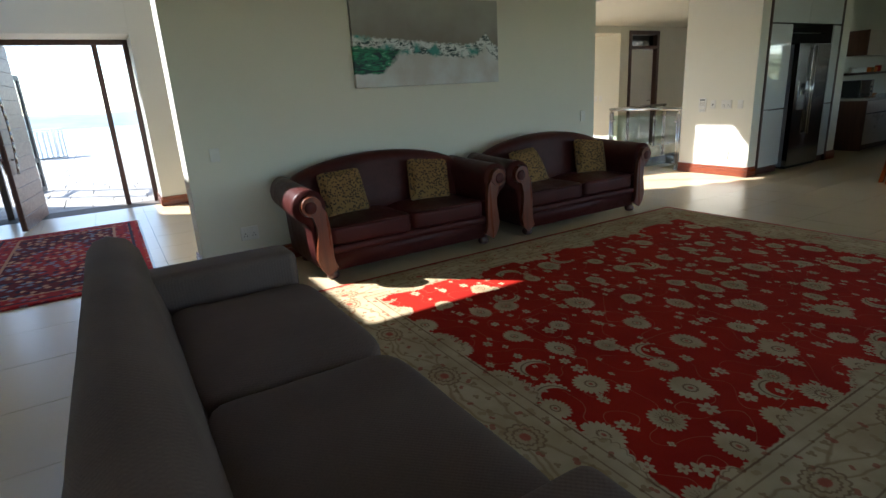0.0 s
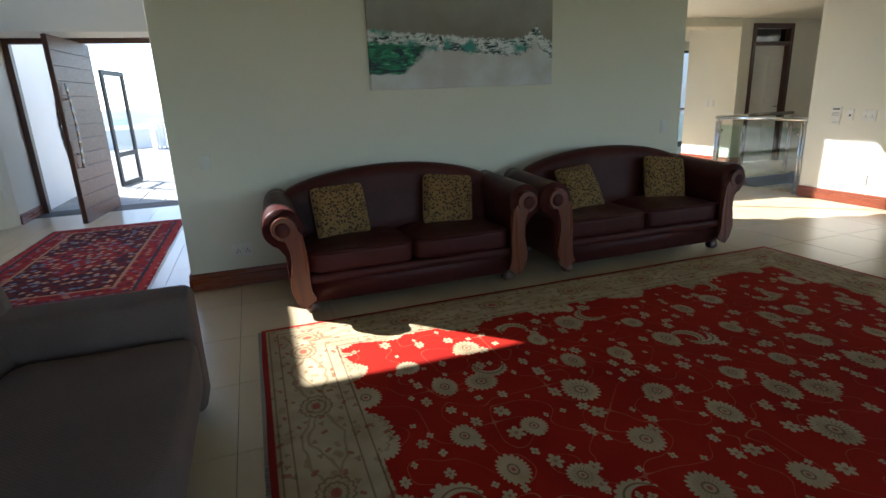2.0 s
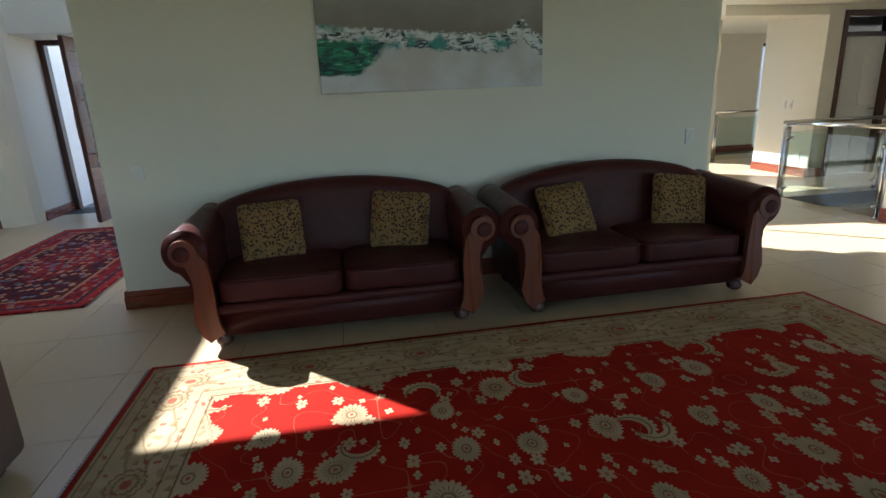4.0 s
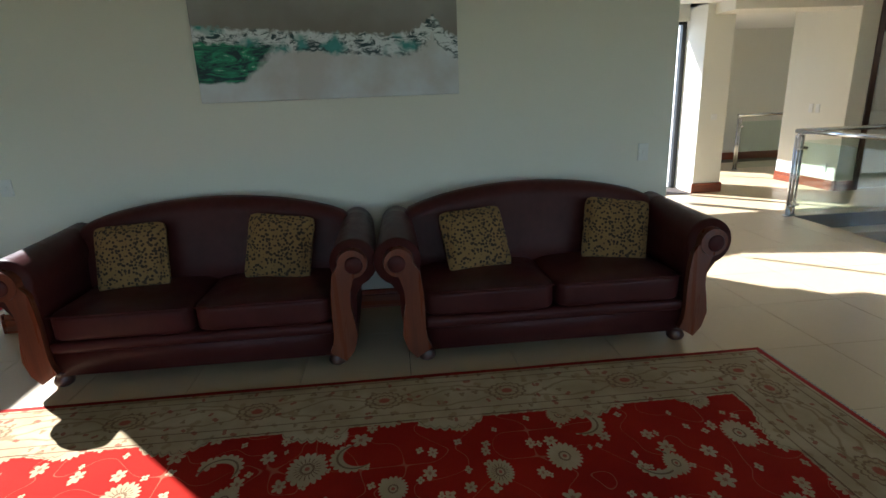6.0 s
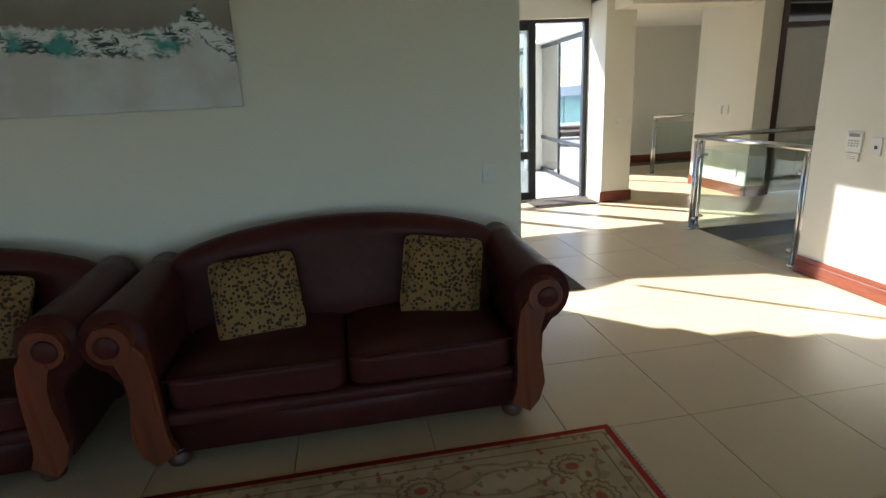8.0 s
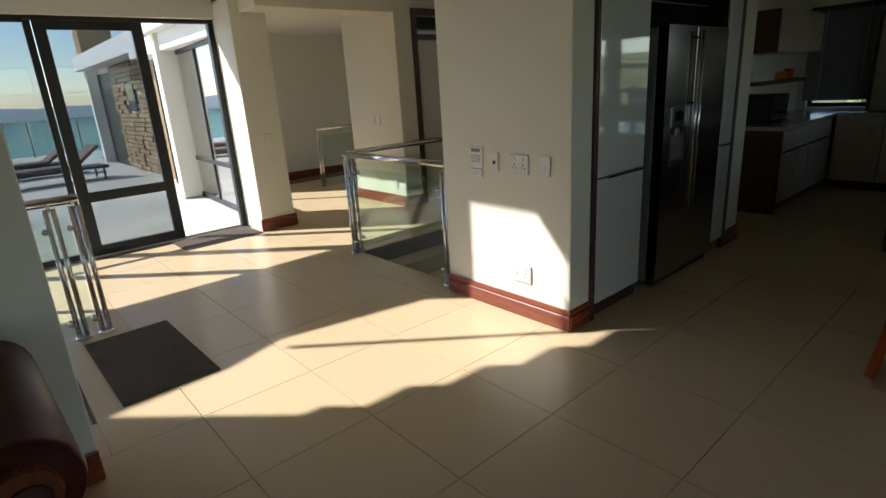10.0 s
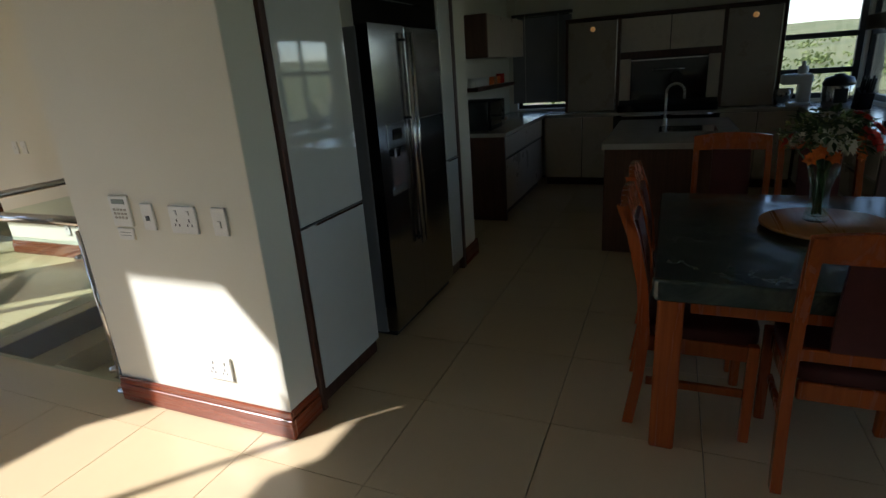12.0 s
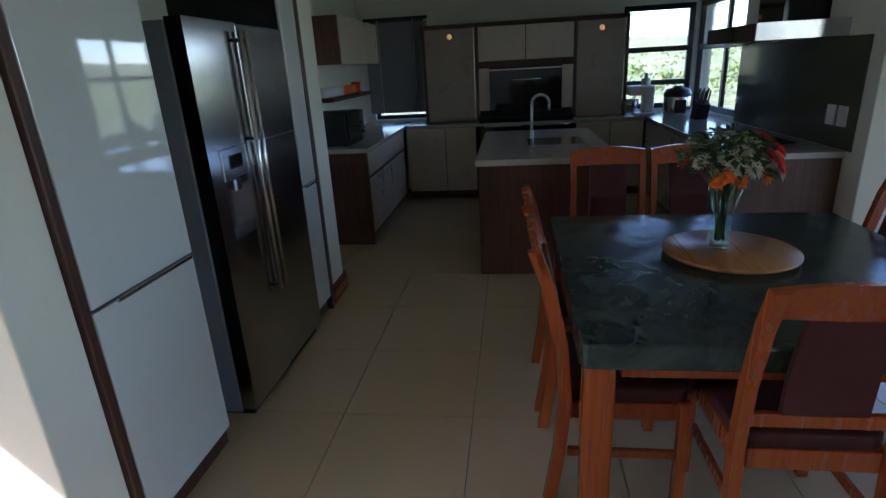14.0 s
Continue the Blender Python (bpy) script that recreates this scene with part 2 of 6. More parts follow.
    for at in (0.045, 0.095, 0.355, 0.415):
        line = s.ramp(s.math("ABSOLUTE", s.math("SUBTRACT", inset, at)), 1, 0, 0.002, 0.006)
        bor = s.mix(s.math("MULTIPLY", line, 0.6), bor, brown)
    # toothed half flowers of the border that lean into the field
    lobe = s.math("SQRT", s.math("MAXIMUM", 0.0, s.math("SUBTRACT", 1.0, s.math("POWER", s.math("ABSOLUTE", s.math("DIVIDE", repeat(0.62, 0.5), 0.15)), 2.0))))
    lobe = s.math("MULTIPLY", lobe, s.ramp(s.math("ABSOLUTE", s.math("SUBTRACT", sx, sy)), 0, 1, 0.12, 0.3))
    scal = s.math("ADD", s.math("MULTIPLY", lobe, 0.07), s.math("MULTIPLY", s.math("ABSOLUTE", s.math("SINE", s.math("MULTIPLY", along, 74))), s.math("ADD", 0.004, s.math("MULTIPLY", lobe, 0.02))))
    bound = s.math("SUBTRACT", s.math("SUBTRACT", inset, scal), 0.425)
    col = s.mix(s.ramp(bound, 0, 1, 0.0, 0.007), bor, col)
    rim = s.ramp(s.math("ABSOLUTE", s.math("ADD", bound, 0.012)), 1, 0, 0.002, 0.006)
    col = s.mix(s.math("MULTIPLY", rim, 0.55), col, brown)
    col = s.mix(s.ramp(inset, 1, 0, 0.026, 0.03), col, (0.33, 0.022, 0.015))
    s.bump(s.math("ADD", s.noise(260, 2), s.math("MULTIPLY", s.noise(5, 3), 0.6)), 0.35, 0.004)
    return s.done(col, 0.95, Specular_IOR_Level=0.12)


def hall_rug_mat(hx, hy):
    """Dark red and navy rug with a medallion and banded border."""
    s = Nodes("dark red patterned wool rug")
    x, y, _ = s.sep()
    ax, ay = s.math("ABSOLUTE", x), s.math("ABSOLUTE", y)
    inset = s.math("MINIMUM", s.math("SUBTRACT", hx, ax), s.math("SUBTRACT", hy, ay))
    v = s.n("TexVoronoi", voronoi_dimensions="2D", distance="MANHATTAN")
    s.put(s.vmath("ADD", s.co, (3, 3, 0)), v.inputs["Vector"])
    v.inputs["Scale"].default_value = 13
    pick = s.sep(v.outputs["Color"])
    motif = s.ramp(v.outputs["Distance"], 1, 0, 0.42, 0.46)
    tone = s.mix(s.ramp(pick[0], 0, 1, 0.5, 0.52), (0.50, 0.27, 0.17), (0.012, 0.014, 0.035))
    tone = s.mix(s.ramp(pick[1], 0, 1, 0.72, 0.74), tone, (0.16, 0.2, 0.27))
    col = s.mix(s.math("MULTIPLY", motif, 0.85), (0.10, 0.013, 0.017), tone)
    med = s.math("ADD", s.math("DIVIDE", ax, 0.45), s.math("DIVIDE", ay, 0.85))
    med = s.math("ADD", med, s.math("MULTIPLY", s.math("SINE", s.math("MULTIPLY", s.math("ADD", ax, ay), 40)), 0.05))
    inner = s.mix(s.math("MULTIPLY", motif, 0.85), (0.26, 0.018, 0.02), tone)
    col = s.mix(s.ramp(med, 1, 0, 0.98, 1.0), col, inner)
    red = s.mix(s.math("MULTIPLY", motif, 0.55), (0.28, 0.016, 0.018), tone)
    col = s.mix(s.ramp(inset, 1, 0, 0.27, 0.275), col, red)
    for at, w, c in ((0.27, 0.012, (0.4, 0.2, 0.12)), (0.10, 0.012, (0.04, 0.03, 0.05)), (0.05, 0.02, (0.35, 0.03, 0.03))):
        col = s.mix(s.ramp(s.math("ABSOLUTE", s.math("SUBTRACT", inset, at)), 1, 0, w, w + 0.004), col, c)
    s.bump(s.noise(260, 2), 0.3, 0.004)
    return s.done(col, 0.95, Specular_IOR_Level=0.12)


def canvas_mat(w, h):
    """Seascape: grey-brown sky, a white and teal breaker, pale foam below, green water at one end."""
    s = Nodes("seascape canvas")
    x, _, z = s.sep()
    u, v = s.ramp(x, 0, 1, -w / 2, w / 2), s.ramp(z, 0, 1, -h / 2, h / 2)
    flat = s.vmath("MULTIPLY", s.co, (1, 0, 1))
    wob = s.math("MULTIPLY", s.math("SUBTRACT", s.noise(3.0, 2, flat), 0.5), 0.09)
    wob = s.math("ADD", wob, s.math("MULTIPLY", s.math("SUBTRACT", s.noise(24, 5, flat), 0.5), 0.10))
    spray = s.math("POWER", s.ramp(s.math("ABSOLUTE", s.math("SUBTRACT", u, 0.90)), 1, 0, 0.0, 0.13), 2.0)
    spray = s.math("MULTIPLY", spray, s.math("ADD", 0.05, s.math("MULTIPLY", s.noise(38, 3, s.vmath("MULTIPLY", flat, (1, 1, 0.35))), 0.22)))
    line = s.math("ADD", s.math("ADD", s.ramp(u, 0.56, 0.43), spray), wob)
    d = s.math("SUBTRACT", v, line)
    sky_c = s.mix(s.ramp(s.math("ADD", v, s.math("MULTIPLY", s.noise(2.5, 3, flat), 0.5)), 0, 1, 0.6, 1.2), (0.17, 0.135, 0.11), (0.40, 0.40, 0.37))
    foam = s.mix(s.ramp(s.noise(2.6, 4, flat), 0, 1, 0.4, 0.62), (0.66, 0.68, 0.70), (0.56, 0.53, 0.51))
    col = s.mix(s.ramp(d, 0, 1, -0.02, 0.015), foam, sky_c)
    band = s.math("MULTIPLY", s.ramp(d, 0, 1, -0.17, -0.13), s.ramp(d, 1, 0, -0.01, 0.02))
    br = s.noise(13, 6, s.vmath("MULTIPLY", flat, (0.7, 1, 1.6)), 0.7, 1.5)
    surf = s.mix(s.ramp(br, 0, 1, 0.43, 0.52), (0.015, 0.05, 0.06), (0.72, 0.75, 0.76))
    teal = s.mix(s.noise(9, 4, flat), (0.10, 0.42, 0.38), (0.02, 0.16, 0.17))
    surf = s.mix(s.ramp(s.noise(4, 3, s.vmath("ADD", flat, (5, 0, 2))), 0, 1, 0.52, 0.62), surf, teal)
    col = s.mix(band, col, surf)
    dark = s.ramp(s.math("ABSOLUTE", s.math("ADD", d, 0.135)), 1, 0, 0.004, 0.014)
    col = s.mix(s.math("MULTIPLY", dark, s.ramp(s.noise(7, 3, flat), 0, 0.9, 0.45, 0.6)), col, (0.02, 0.05, 0.06))
    gw = s.ramp(s.math("ADD", s.math("ADD", u, s.math("MULTIPLY", s.math("SUBTRACT", 0.4, v), 0.5)), s.math("MULTIPLY", s.math("SUBTRACT", s.noise(8, 4, flat), 0.5), 0.12)), 1, 0, 0.28, 0.31)
    gz = s.math("MULTIPLY", s.ramp(d, 1, 0, -0.12, -0.09), s.ramp(s.math("ADD", v, s.math("MULTIPLY", s.noise(20, 3, flat), 0.04)), 0, 1, 0.16, 0.18))
    sw = s.noise(7, 5, s.vmath("MULTIPLY", flat, (0.6, 1, 2.4)), 0.65, 2.2)
    green = s.mix(s.ramp(sw, 0, 1, 0.42, 0.6), (0.004, 0.035, 0.045), (0.03, 0.30, 0.15))
    green = s.mix(s.ramp(sw, 0, 1, 0.62, 0.7), green, (0.55, 0.7, 0.62))
    col = s.mix(s.math("MULTIPLY", gw, gz), col, green)
    s.bump(s.math("ADD", s.noise(200, 2), s.math("MULTIPLY", br, 0.6)), 0.25, 0.003)
    return s.done(col, 0.55)


def stone_mat(name, a, b, rough=0.8):
    s = Nodes(name)
    f = s.math("ADD", s.math("MULTIPLY", s.noise(3, 5), 0.6), s.math("MULTIPLY", s.noise(28, 4), 0.4))
    col = s.mix(s.ramp(f, 0, 1, 0.35, 0.65), a, b)
    col = s.mix(s.math("MULTIPLY", s.random(), 0.55), col, tuple(c * 0.45 for c in b))
    s.bump(s.noise(24, 5), 0.5, 0.01)
    return s.done(col, rough)


def table_stone():
    s = Nodes("dark green polished stone")
    f = s.noise(5, 6, None, 0.65, 1.5)
    col = s.mix(s.ramp(f, 0, 1, 0.35, 0.65), (0.058, 0.075, 0.066), (0.020, 0.030, 0.026))
    vein = s.ramp(s.math("ABSOLUTE", s.math("SUBTRACT", s.noise(2.4, 5, None, 0.6, 1.0), 0.5)), 1, 0, 0.002, 0.016)
    col = s.mix(s.math("MULTIPLY", vein, 0.10), col, (0.25, 0.28, 0.22))
    s.bump(s.noise(40, 4), 0.04, 0.002)
    return s.done(col, s.ramp(s.noise(9, 5), 0.10, 0.26, 0.35, 0.65))


M = {
    "wall": plain("cream wall paint", (0.76, 0.735, 0.635), (0.73, 0.705, 0.605), 0.7, 130, 0.75, bump=0.12, dist=0.002),
    "white": plain("white wall paint", (0.78, 0.77, 0.73), (0.74, 0.73, 0.69), 0.8, 130, 0.75, bump=0.1, dist=0.002),
    "ceiling": plain("ceiling paint", (0.78, 0.76, 0.68), (0.75, 0.73, 0.65), 0.6, 90, 0.85),
    "grout": plain("dark floor grout", (0.12, 0.10, 0.075), None, 4, 90, 0.9),
    "tile": tile_mat(),
    "skirt": wood("mahogany skirting", (0.25, 0.058, 0.021), (0.145, 0.03, 0.013), "x", 0.28),
    "skirt_y": wood("mahogany skirting along", (0.25, 0.058, 0.021), (0.145, 0.03, 0.013), "y", 0.28),
    "dark_wood": wood("dark stained wood", (0.085, 0.034, 0.022), (0.045, 0.018, 0.013), "z", 0.38),
    "plank": wood("door plank wood", (0.15, 0.062, 0.042), (0.085, 0.034, 0.024), "y", 0.4, 1.0, 0.4),
    "sofa_wood": wood("reddish carved wood", (0.17, 0.045, 0.018), (0.10, 0.026, 0.012), "z", 0.3, 0.7),
    "chair_wood": wood("orange brown chair wood", (0.38, 0.09, 0.02), (0.25, 0.05, 0.012), "z", 0.26, 0.7),
    "susan": wood("honey wood", (0.42, 0.19, 0.06), (0.32, 0.135, 0.042), "x", 0.3, 0.5),
    "unit_wood": wood("walnut veneer", (0.125, 0.055, 0.032), (0.075, 0.032, 0.02), "z", 0.4),
    "leather": leather("oxblood leather", (0.070, 0.017, 0.015), (0.042, 0.010, 0.009)),
    "chair_leather": leather("dull maroon chair leather", (0.09, 0.028, 0.026), (0.06, 0.02, 0.018)),
    "grey_fabric": fabric("charcoal brown upholstery", (0.15, 0.105, 0.088), (0.112, 0.078, 0.065)),
    "leopard": leopard(),
    "gloss": plain("pale gloss lacquer", (0.66, 0.68, 0.66), (0.63, 0.65, 0.63), 0.5, 8, 0.05, bump=0.0, Coat_Weight=1.0, Coat_IOR=1.7),
    "cream_unit": plain("cream matt unit", (0.66, 0.57, 0.47), None, 0.7, 20, 0.3, bump=0.02),
    "counter": plain("pale stone counter", (0.50, 0.47, 0.41), (0.42, 0.39, 0.34), 8, 160, 0.14, bump=0.02),
    "black": plain("black plastic", (0.012, 0.012, 0.013), None, 3, 60, 0.35),
    "oven": plain("black oven glass", (0.008, 0.008, 0.009), None, 2, 30, 0.06, bump=0.0),
    "alu": plain("dark bronze aluminium", (0.022, 0.023, 0.026), None, 3, 80, 0.42, 0.3),
    "steel": plain("polished steel", (0.62, 0.62, 0.62), (0.55, 0.55, 0.56), 5, 120, 0.14, 1.0, 0.02),
    "socket": plain("white moulded plastic", (0.80, 0.79, 0.75), None, 5, 100, 0.35, bump=0.02),
    "screen": plain("grey display", (0.16, 0.19, 0.17), None, 5, 100, 0.3),
    "mat": plain("dark rubber-backed carpet and well shade", (0.080, 0.058, 0.044), (0.056, 0.040, 0.030), 5, 300, 0.95, bump=0.5),
    "table": table_stone(),
    "pane": glass("window glass"),
    "tinted_pane": glass("grey tinted glass", (0.56, 0.59, 0.60)),
    "solar_pane": glass("mirroring solar glass", (0.92, 0.95, 0.96), 0.0, 0.5),
    "screen_glass": glass("teal screen glass", (0.55, 0.70, 0.72), 0.0, 0.06),
    "screed": plain("pale terrace screed", (0.56, 0.53, 0.47), (0.44, 0.42, 0.37), 0.8, 60, 0.8),
    "ochre": plain("ochre plaster", (0.36, 0.24, 0.11), None, 1.2, 60, 0.85),
    "rail_glass": glass("greenish rail glass", (0.90, 0.955, 0.92)),
    "paving": stone_mat("grey paving stone", (0.42, 0.39, 0.34), (0.30, 0.28, 0.245)),
    "cladding": stone_mat("brown cladding stone", (0.48, 0.34, 0.19), (0.30, 0.20, 0.11)),
    "splash": plain("dark green glass splashback", (0.085, 0.088, 0.062), (0.075, 0.078, 0.055), 1, 20, 0.12, bump=0.0),
    "blind": plain("grey metal blind", (0.22, 0.23, 0.25), None, 2, 40, 0.5),
    "red": plain("red glaze", (0.5, 0.03, 0.015), None, 6, 60, 0.25),
    "orange": plain("orange petal", (0.75, 0.20, 0.02), (0.6, 0.12, 0.01), 30, 200, 0.6),
    "coral": plain("coral red petal", (0.72, 0.05, 0.025), (0.55, 0.03, 0.02), 30, 200, 0.6),
    "petal": plain("white petal", (0.75, 0.73, 0.62), (0.66, 0.63, 0.48), 30, 200, 0.6),
    "leaf": plain("green leaf", (0.045, 0.10, 0.022), (0.025, 0.055, 0.015), 20, 120, 0.5),
    "bud": plain("pale green bud", (0.22, 0.25, 0.10), None, 20, 120, 0.6),
    # near-black stands in for the shade in recesses and door gaps
    "dark_unit": plain("near-black shade lining", (0.015, 0.012, 0.011), None, 4, 60, 0.6),
    "frost": plain("frosted glass door", (0.36, 0.31, 0.25), (0.31, 0.27, 0.22), 1, 15, 0.3, bump=0.02),
}


def brushed():
    s = Nodes("brushed stainless steel")
    g = s.noise(3, 2, s.stretch(260, 260, 0.8))
    return s.done(s.mix(g, (0.45, 0.45, 0.47), (0.43, 0.43, 0.45)), s.ramp(g, 0.15, 0.19, 0.3, 0.7), 1.0)


M["fridge"] = brushed()
s = Nodes("warm lamp lens")
M["lamp"] = s.done((0.9, 0.6, 0.3), 0.4, 0.0, Emission_Color=(1.0, 0.5, 0.15, 1), Emission_Strength=0.10)


# ---------------------------------------------------------------- mesh tools
def shape(name, bm, mat, parent=None, smooth=False, at=None):
    me = bpy.data.meshes.new(name)
    bmesh.ops.recalc_face_normals(bm, faces=bm.faces)
    if smooth:
        for f in bm.faces:
            f.smooth = True
    bm.to_mesh(me)
    bm.free()
    me.materials.append(M[mat] if isinstance(mat, str) else mat)
    ob = new(name, me)
    if at is not None:
        ob.matrix_basis = at
    if parent:
        ob.parent = parent
    return ob


def add_box(bm, x0, x1, y0, y1, z0, z1, bevel=0.0, seg=1, m=None):
    r = bmesh.ops.create_cube(bm, size=1.0)
    vs = r["verts"]
    bmesh.ops.transform(bm, verts=vs, matrix=Matrix.Translation(((x0 + x1) / 2, (y0 + y1) / 2, (z0 + z1) / 2)) @ Matrix.Diagonal((x1 - x0, y1 - y0, z1 - z0, 1)))
    if bevel > 0:
        es = list({e for v in vs for e in v.link_edges})
        out = bmesh.ops.bevel(bm, geom=es, offset=bevel, segments=seg, affect="EDGES", profile=0.5)
        vs = [v for v in out["verts"]]
    if m is not None:
        bmesh.ops.transform(bm, verts=list({v for v in vs if v.is_valid}), matrix=m)
    return vs


def box(name, x0, x1, y0, y1, z0, z1, mat, parent=None, bevel=0.004, seg=1, smooth=False, at=None):
    bm = bmesh.new()
    add_box(bm, x0, x1, y0, y1, z0, z1, bevel, seg)
    return shape(name, bm, mat, parent, smooth, at)


def add_tube(bm, a, b, r, seg=14, r2=None):
    a, b = Vector(a), Vector(b)
    m = Matrix.Translation((a + b) / 2) @ (b - a).to_track_quat("Z", "Y").to_matrix().to_4x4()
    bmesh.ops.create_cone(bm, cap_ends=True, segments=seg, radius1=r, radius2=r if r2 is None else r2, depth=(b - a).length, matrix=m)


def tube(name, pts, r, mat, parent=None, seg=14):
    bm = bmesh.new()
    for a, b in zip(pts, pts[1:]):
        add_tube(bm, a, b, r, seg)
    for p in pts[1:-1]:
        bmesh.ops.create_uvsphere(bm, u_segments=seg, v_segments=8, radius=r, matrix=Matrix.Translation(p))
    return shape(name, bm, mat, parent, True)


def add_prism(bm, poly, axis, a, b):
    """Extrude a flat outline along an axis. poly gives the other two coordinates in order x, y, z."""
    def place(p, t):
        return {"x": (t, p[0], p[1]), "y": (p[0], t, p[1]), "z": (p[0], p[1], t)}[axis]
    va = [bm.verts.new(place(p, a)) for p in poly]
    vb = [bm.verts.new(place(p, b)) for p in poly]
    bm.faces.new(va)
    bm.faces.new(vb[::-1])
    for i in range(len(poly)):
        j = (i + 1) % len(poly)
        bm.faces.new((va[i], va[j], vb[j], vb[i]))


def prism(name, poly, axis, a, b, mat, parent=None, bevel=0.0, seg=2, smooth=False):
    bm = bmesh.new()
    add_prism(bm, poly, axis, a, b)
    if bevel:
        es = [e for e in bm.edges if len(e.link_faces) == 2 and e.calc_face_angle(0) > 0.7]
        bmesh.ops.bevel(bm, geom=es, offset=bevel, segments=seg, affect="EDGES", profile=0.5)
    return shape(name, bm, mat, parent, smooth)


def lathe(name, prof, mat, parent=None, seg=28, at=None):
    bm = bmesh.new()
    rows = [[bm.verts.new((r * math.cos(2 * math.pi * i / seg), r * math.sin(2 * math.pi * i / seg), z)) for i in range(seg)] for r, z in prof]
    for a, b in zip(rows, rows[1:]):
        for i in range(seg):
            bm.faces.new((a[i], a[(i + 1) % seg], b[(i + 1) % seg], b[i]))
    bm.faces.new(rows[0])
    bm.faces.new(rows[-1])
    return shape(name, bm, mat, parent, True, at)


def thing(name, x, y, z, rz, label, category, group=""):
    e = new(name)
    e.empty_display_size = 0.1
    e.matrix_basis = pose(x, y, z, 0, 0, rz)
    return tagged(e, label, category, group)


def pad(name, sx, sy, sz, mat, parent=None, crown=0.03, p=5.0, at=None, n=14, pinch=0.0):
    """A stuffed cushion of that size: a rounded block whose faces swell."""
    bm = bmesh.new()
    bmesh.ops.create_cube(bm, size=2.0)
    bmesh.ops.subdivide_edges(bm, edges=bm.edges, cuts=n, use_grid_fill=True)
    for v in bm.verts:
        c = v.co
        l = (abs(c.x) ** p + abs(c.y) ** p + abs(c.z) ** p) ** (1 / p)
        q = c / l
        top = (1 - c.x * c.x) * (1 - c.y * c.y)
        k = 1.0
        if pinch:
            rim = min(1.0, max(0.0, 1 - (abs(c.x) ** 6 + abs(c.y) ** 6) * pinch))
            q.z *= 0.25 + 0.75 * max(0.0, top) ** 0.4 if pinch else 1
            k = 1 + 0.05 * (abs(c.x) * abs(c.y)) ** 3
        nz = noise.noise(Vector((c.x * 1.7, c.y * 1.7, c.z + sx * 9))) * 0.006
        v.co = Vector((q.x * sx / 2 * k, q.y * sy / 2 * k, q.z * (sz / 2) + (crown * top if c.z > 0.5 else 0) + nz))
    return shape(name, bm, mat, parent, True, at)


def structure(ob, name=None):
    return tagged(ob, kind="structure")


def wall(name, x0, x1, y0, y1, z0, z1, mat="wall"):
    return structure(box(name, x0, x1, y0, y1, z0, z1, mat, bevel=0.006, seg=2))


# ---------------------------------------------------------------- setting: floor, walls, ceilings
K = 1 / (math.sqrt(2) * math.tan(SUN_EL))
WELL = (8.78, 10.3, 5.92, 7.30)
for a, b, c, d in ((-3.6, 14.8, -2, 5.92), (-3.6, 3.4, 5.92, 7.30), (6.3, 8.78, 5.92, 7.30), (3.4, 6.3, 7.10, 7.30), (10.3, 14.8, 5.92, 7.30), (-3.6, 14.8, 7.30, 9.45), (-3.6, 2.1, 9.45, 10.5), (8.9, 14.8, 9.45, 12.4)):
    structure(box("floor", a, b, c, d, -0.25, -0.008, "grout", bevel=0))

wall("wall_sofa", 1.56, 6.25, 5.43, 5.75, 0, 3.6)
wall("wall_west", -3.8, -3.6, -2, 10.5, 0, 3.6)
structure(prism("wall_hall_pier", [(-3.6, 10.45), (-3.6, 9.12), (-1.25, 9.12), (-1.08, 9.17), (-0.95, 9.3), (-0.9, 9.48), (-0.9, 10.45)], "z", 0, 3.6, "wall"))
wall("wall_entrance_head", -0.9, 1.6, 9.62, 10.5, 2.43, 3.6)
wall("wall_entrance_pier", 1.6, 2.1, 9.62, 10.5, 0, 3.6)
wall("wall_north", 2.1, 2.6, 9.40, 9.62, 0, 3.6)
wall("wall_glass_head", 2.6, 8.5, 9.36, 9.58, 2.34, 3.6)
wall("wall_court_east", 8.66, 8.88, 9.58, 9.95, 0, 2.5, "white")
wall("wall_court_head", 8.66, 9.1, 9.95, 14.1, 2.25, 2.5, "white")
wall("pillar_glass", 8.5, 8.9, 8.93, 9.45, 0, 3.6)
wall("wall_panel", 8.66, 8.86, 4.79, 5.88, 0, 3.6)
wall("wall_units", 8.86, 11.32, 5.42, 5.88, 0, 3.6)
wall("wall_units_end", 10.92, 11.2, 4.80, 5.42, 0, 3.6)
wall("wall_kitchen_north", 11.32, 14.8, 5.42, 5.62, 0, 3.6)
wall("wall_corridor_pier", 10.3, 10.56, 8.5, 9.68, 0, 2.6)
wall("wall_corridor_door", 11.52, 14.8, 8.5, 8.7, 0, 2.6)
wall("wall_corridor_door_head", 10.56, 11.52, 8.5, 8.7, 2.42, 2.6)
wall("wall_corridor_end", 8.6, 12.4, 12.2, 12.4, 0, 2.6)
# head over the added, hidden opening that lets sun into the corridor
wall("wall_corridor_end_head", 12.4, 14.8, 12.2, 12.4, 2.3, 2.6)
wall("wall_corridor_east", 14.6, 14.8, 5.62, 12.2, 0, 2.6)
wall("wall_corridor_return", 10.56, 10.76, 8.7, 9.68, 0, 2.6)
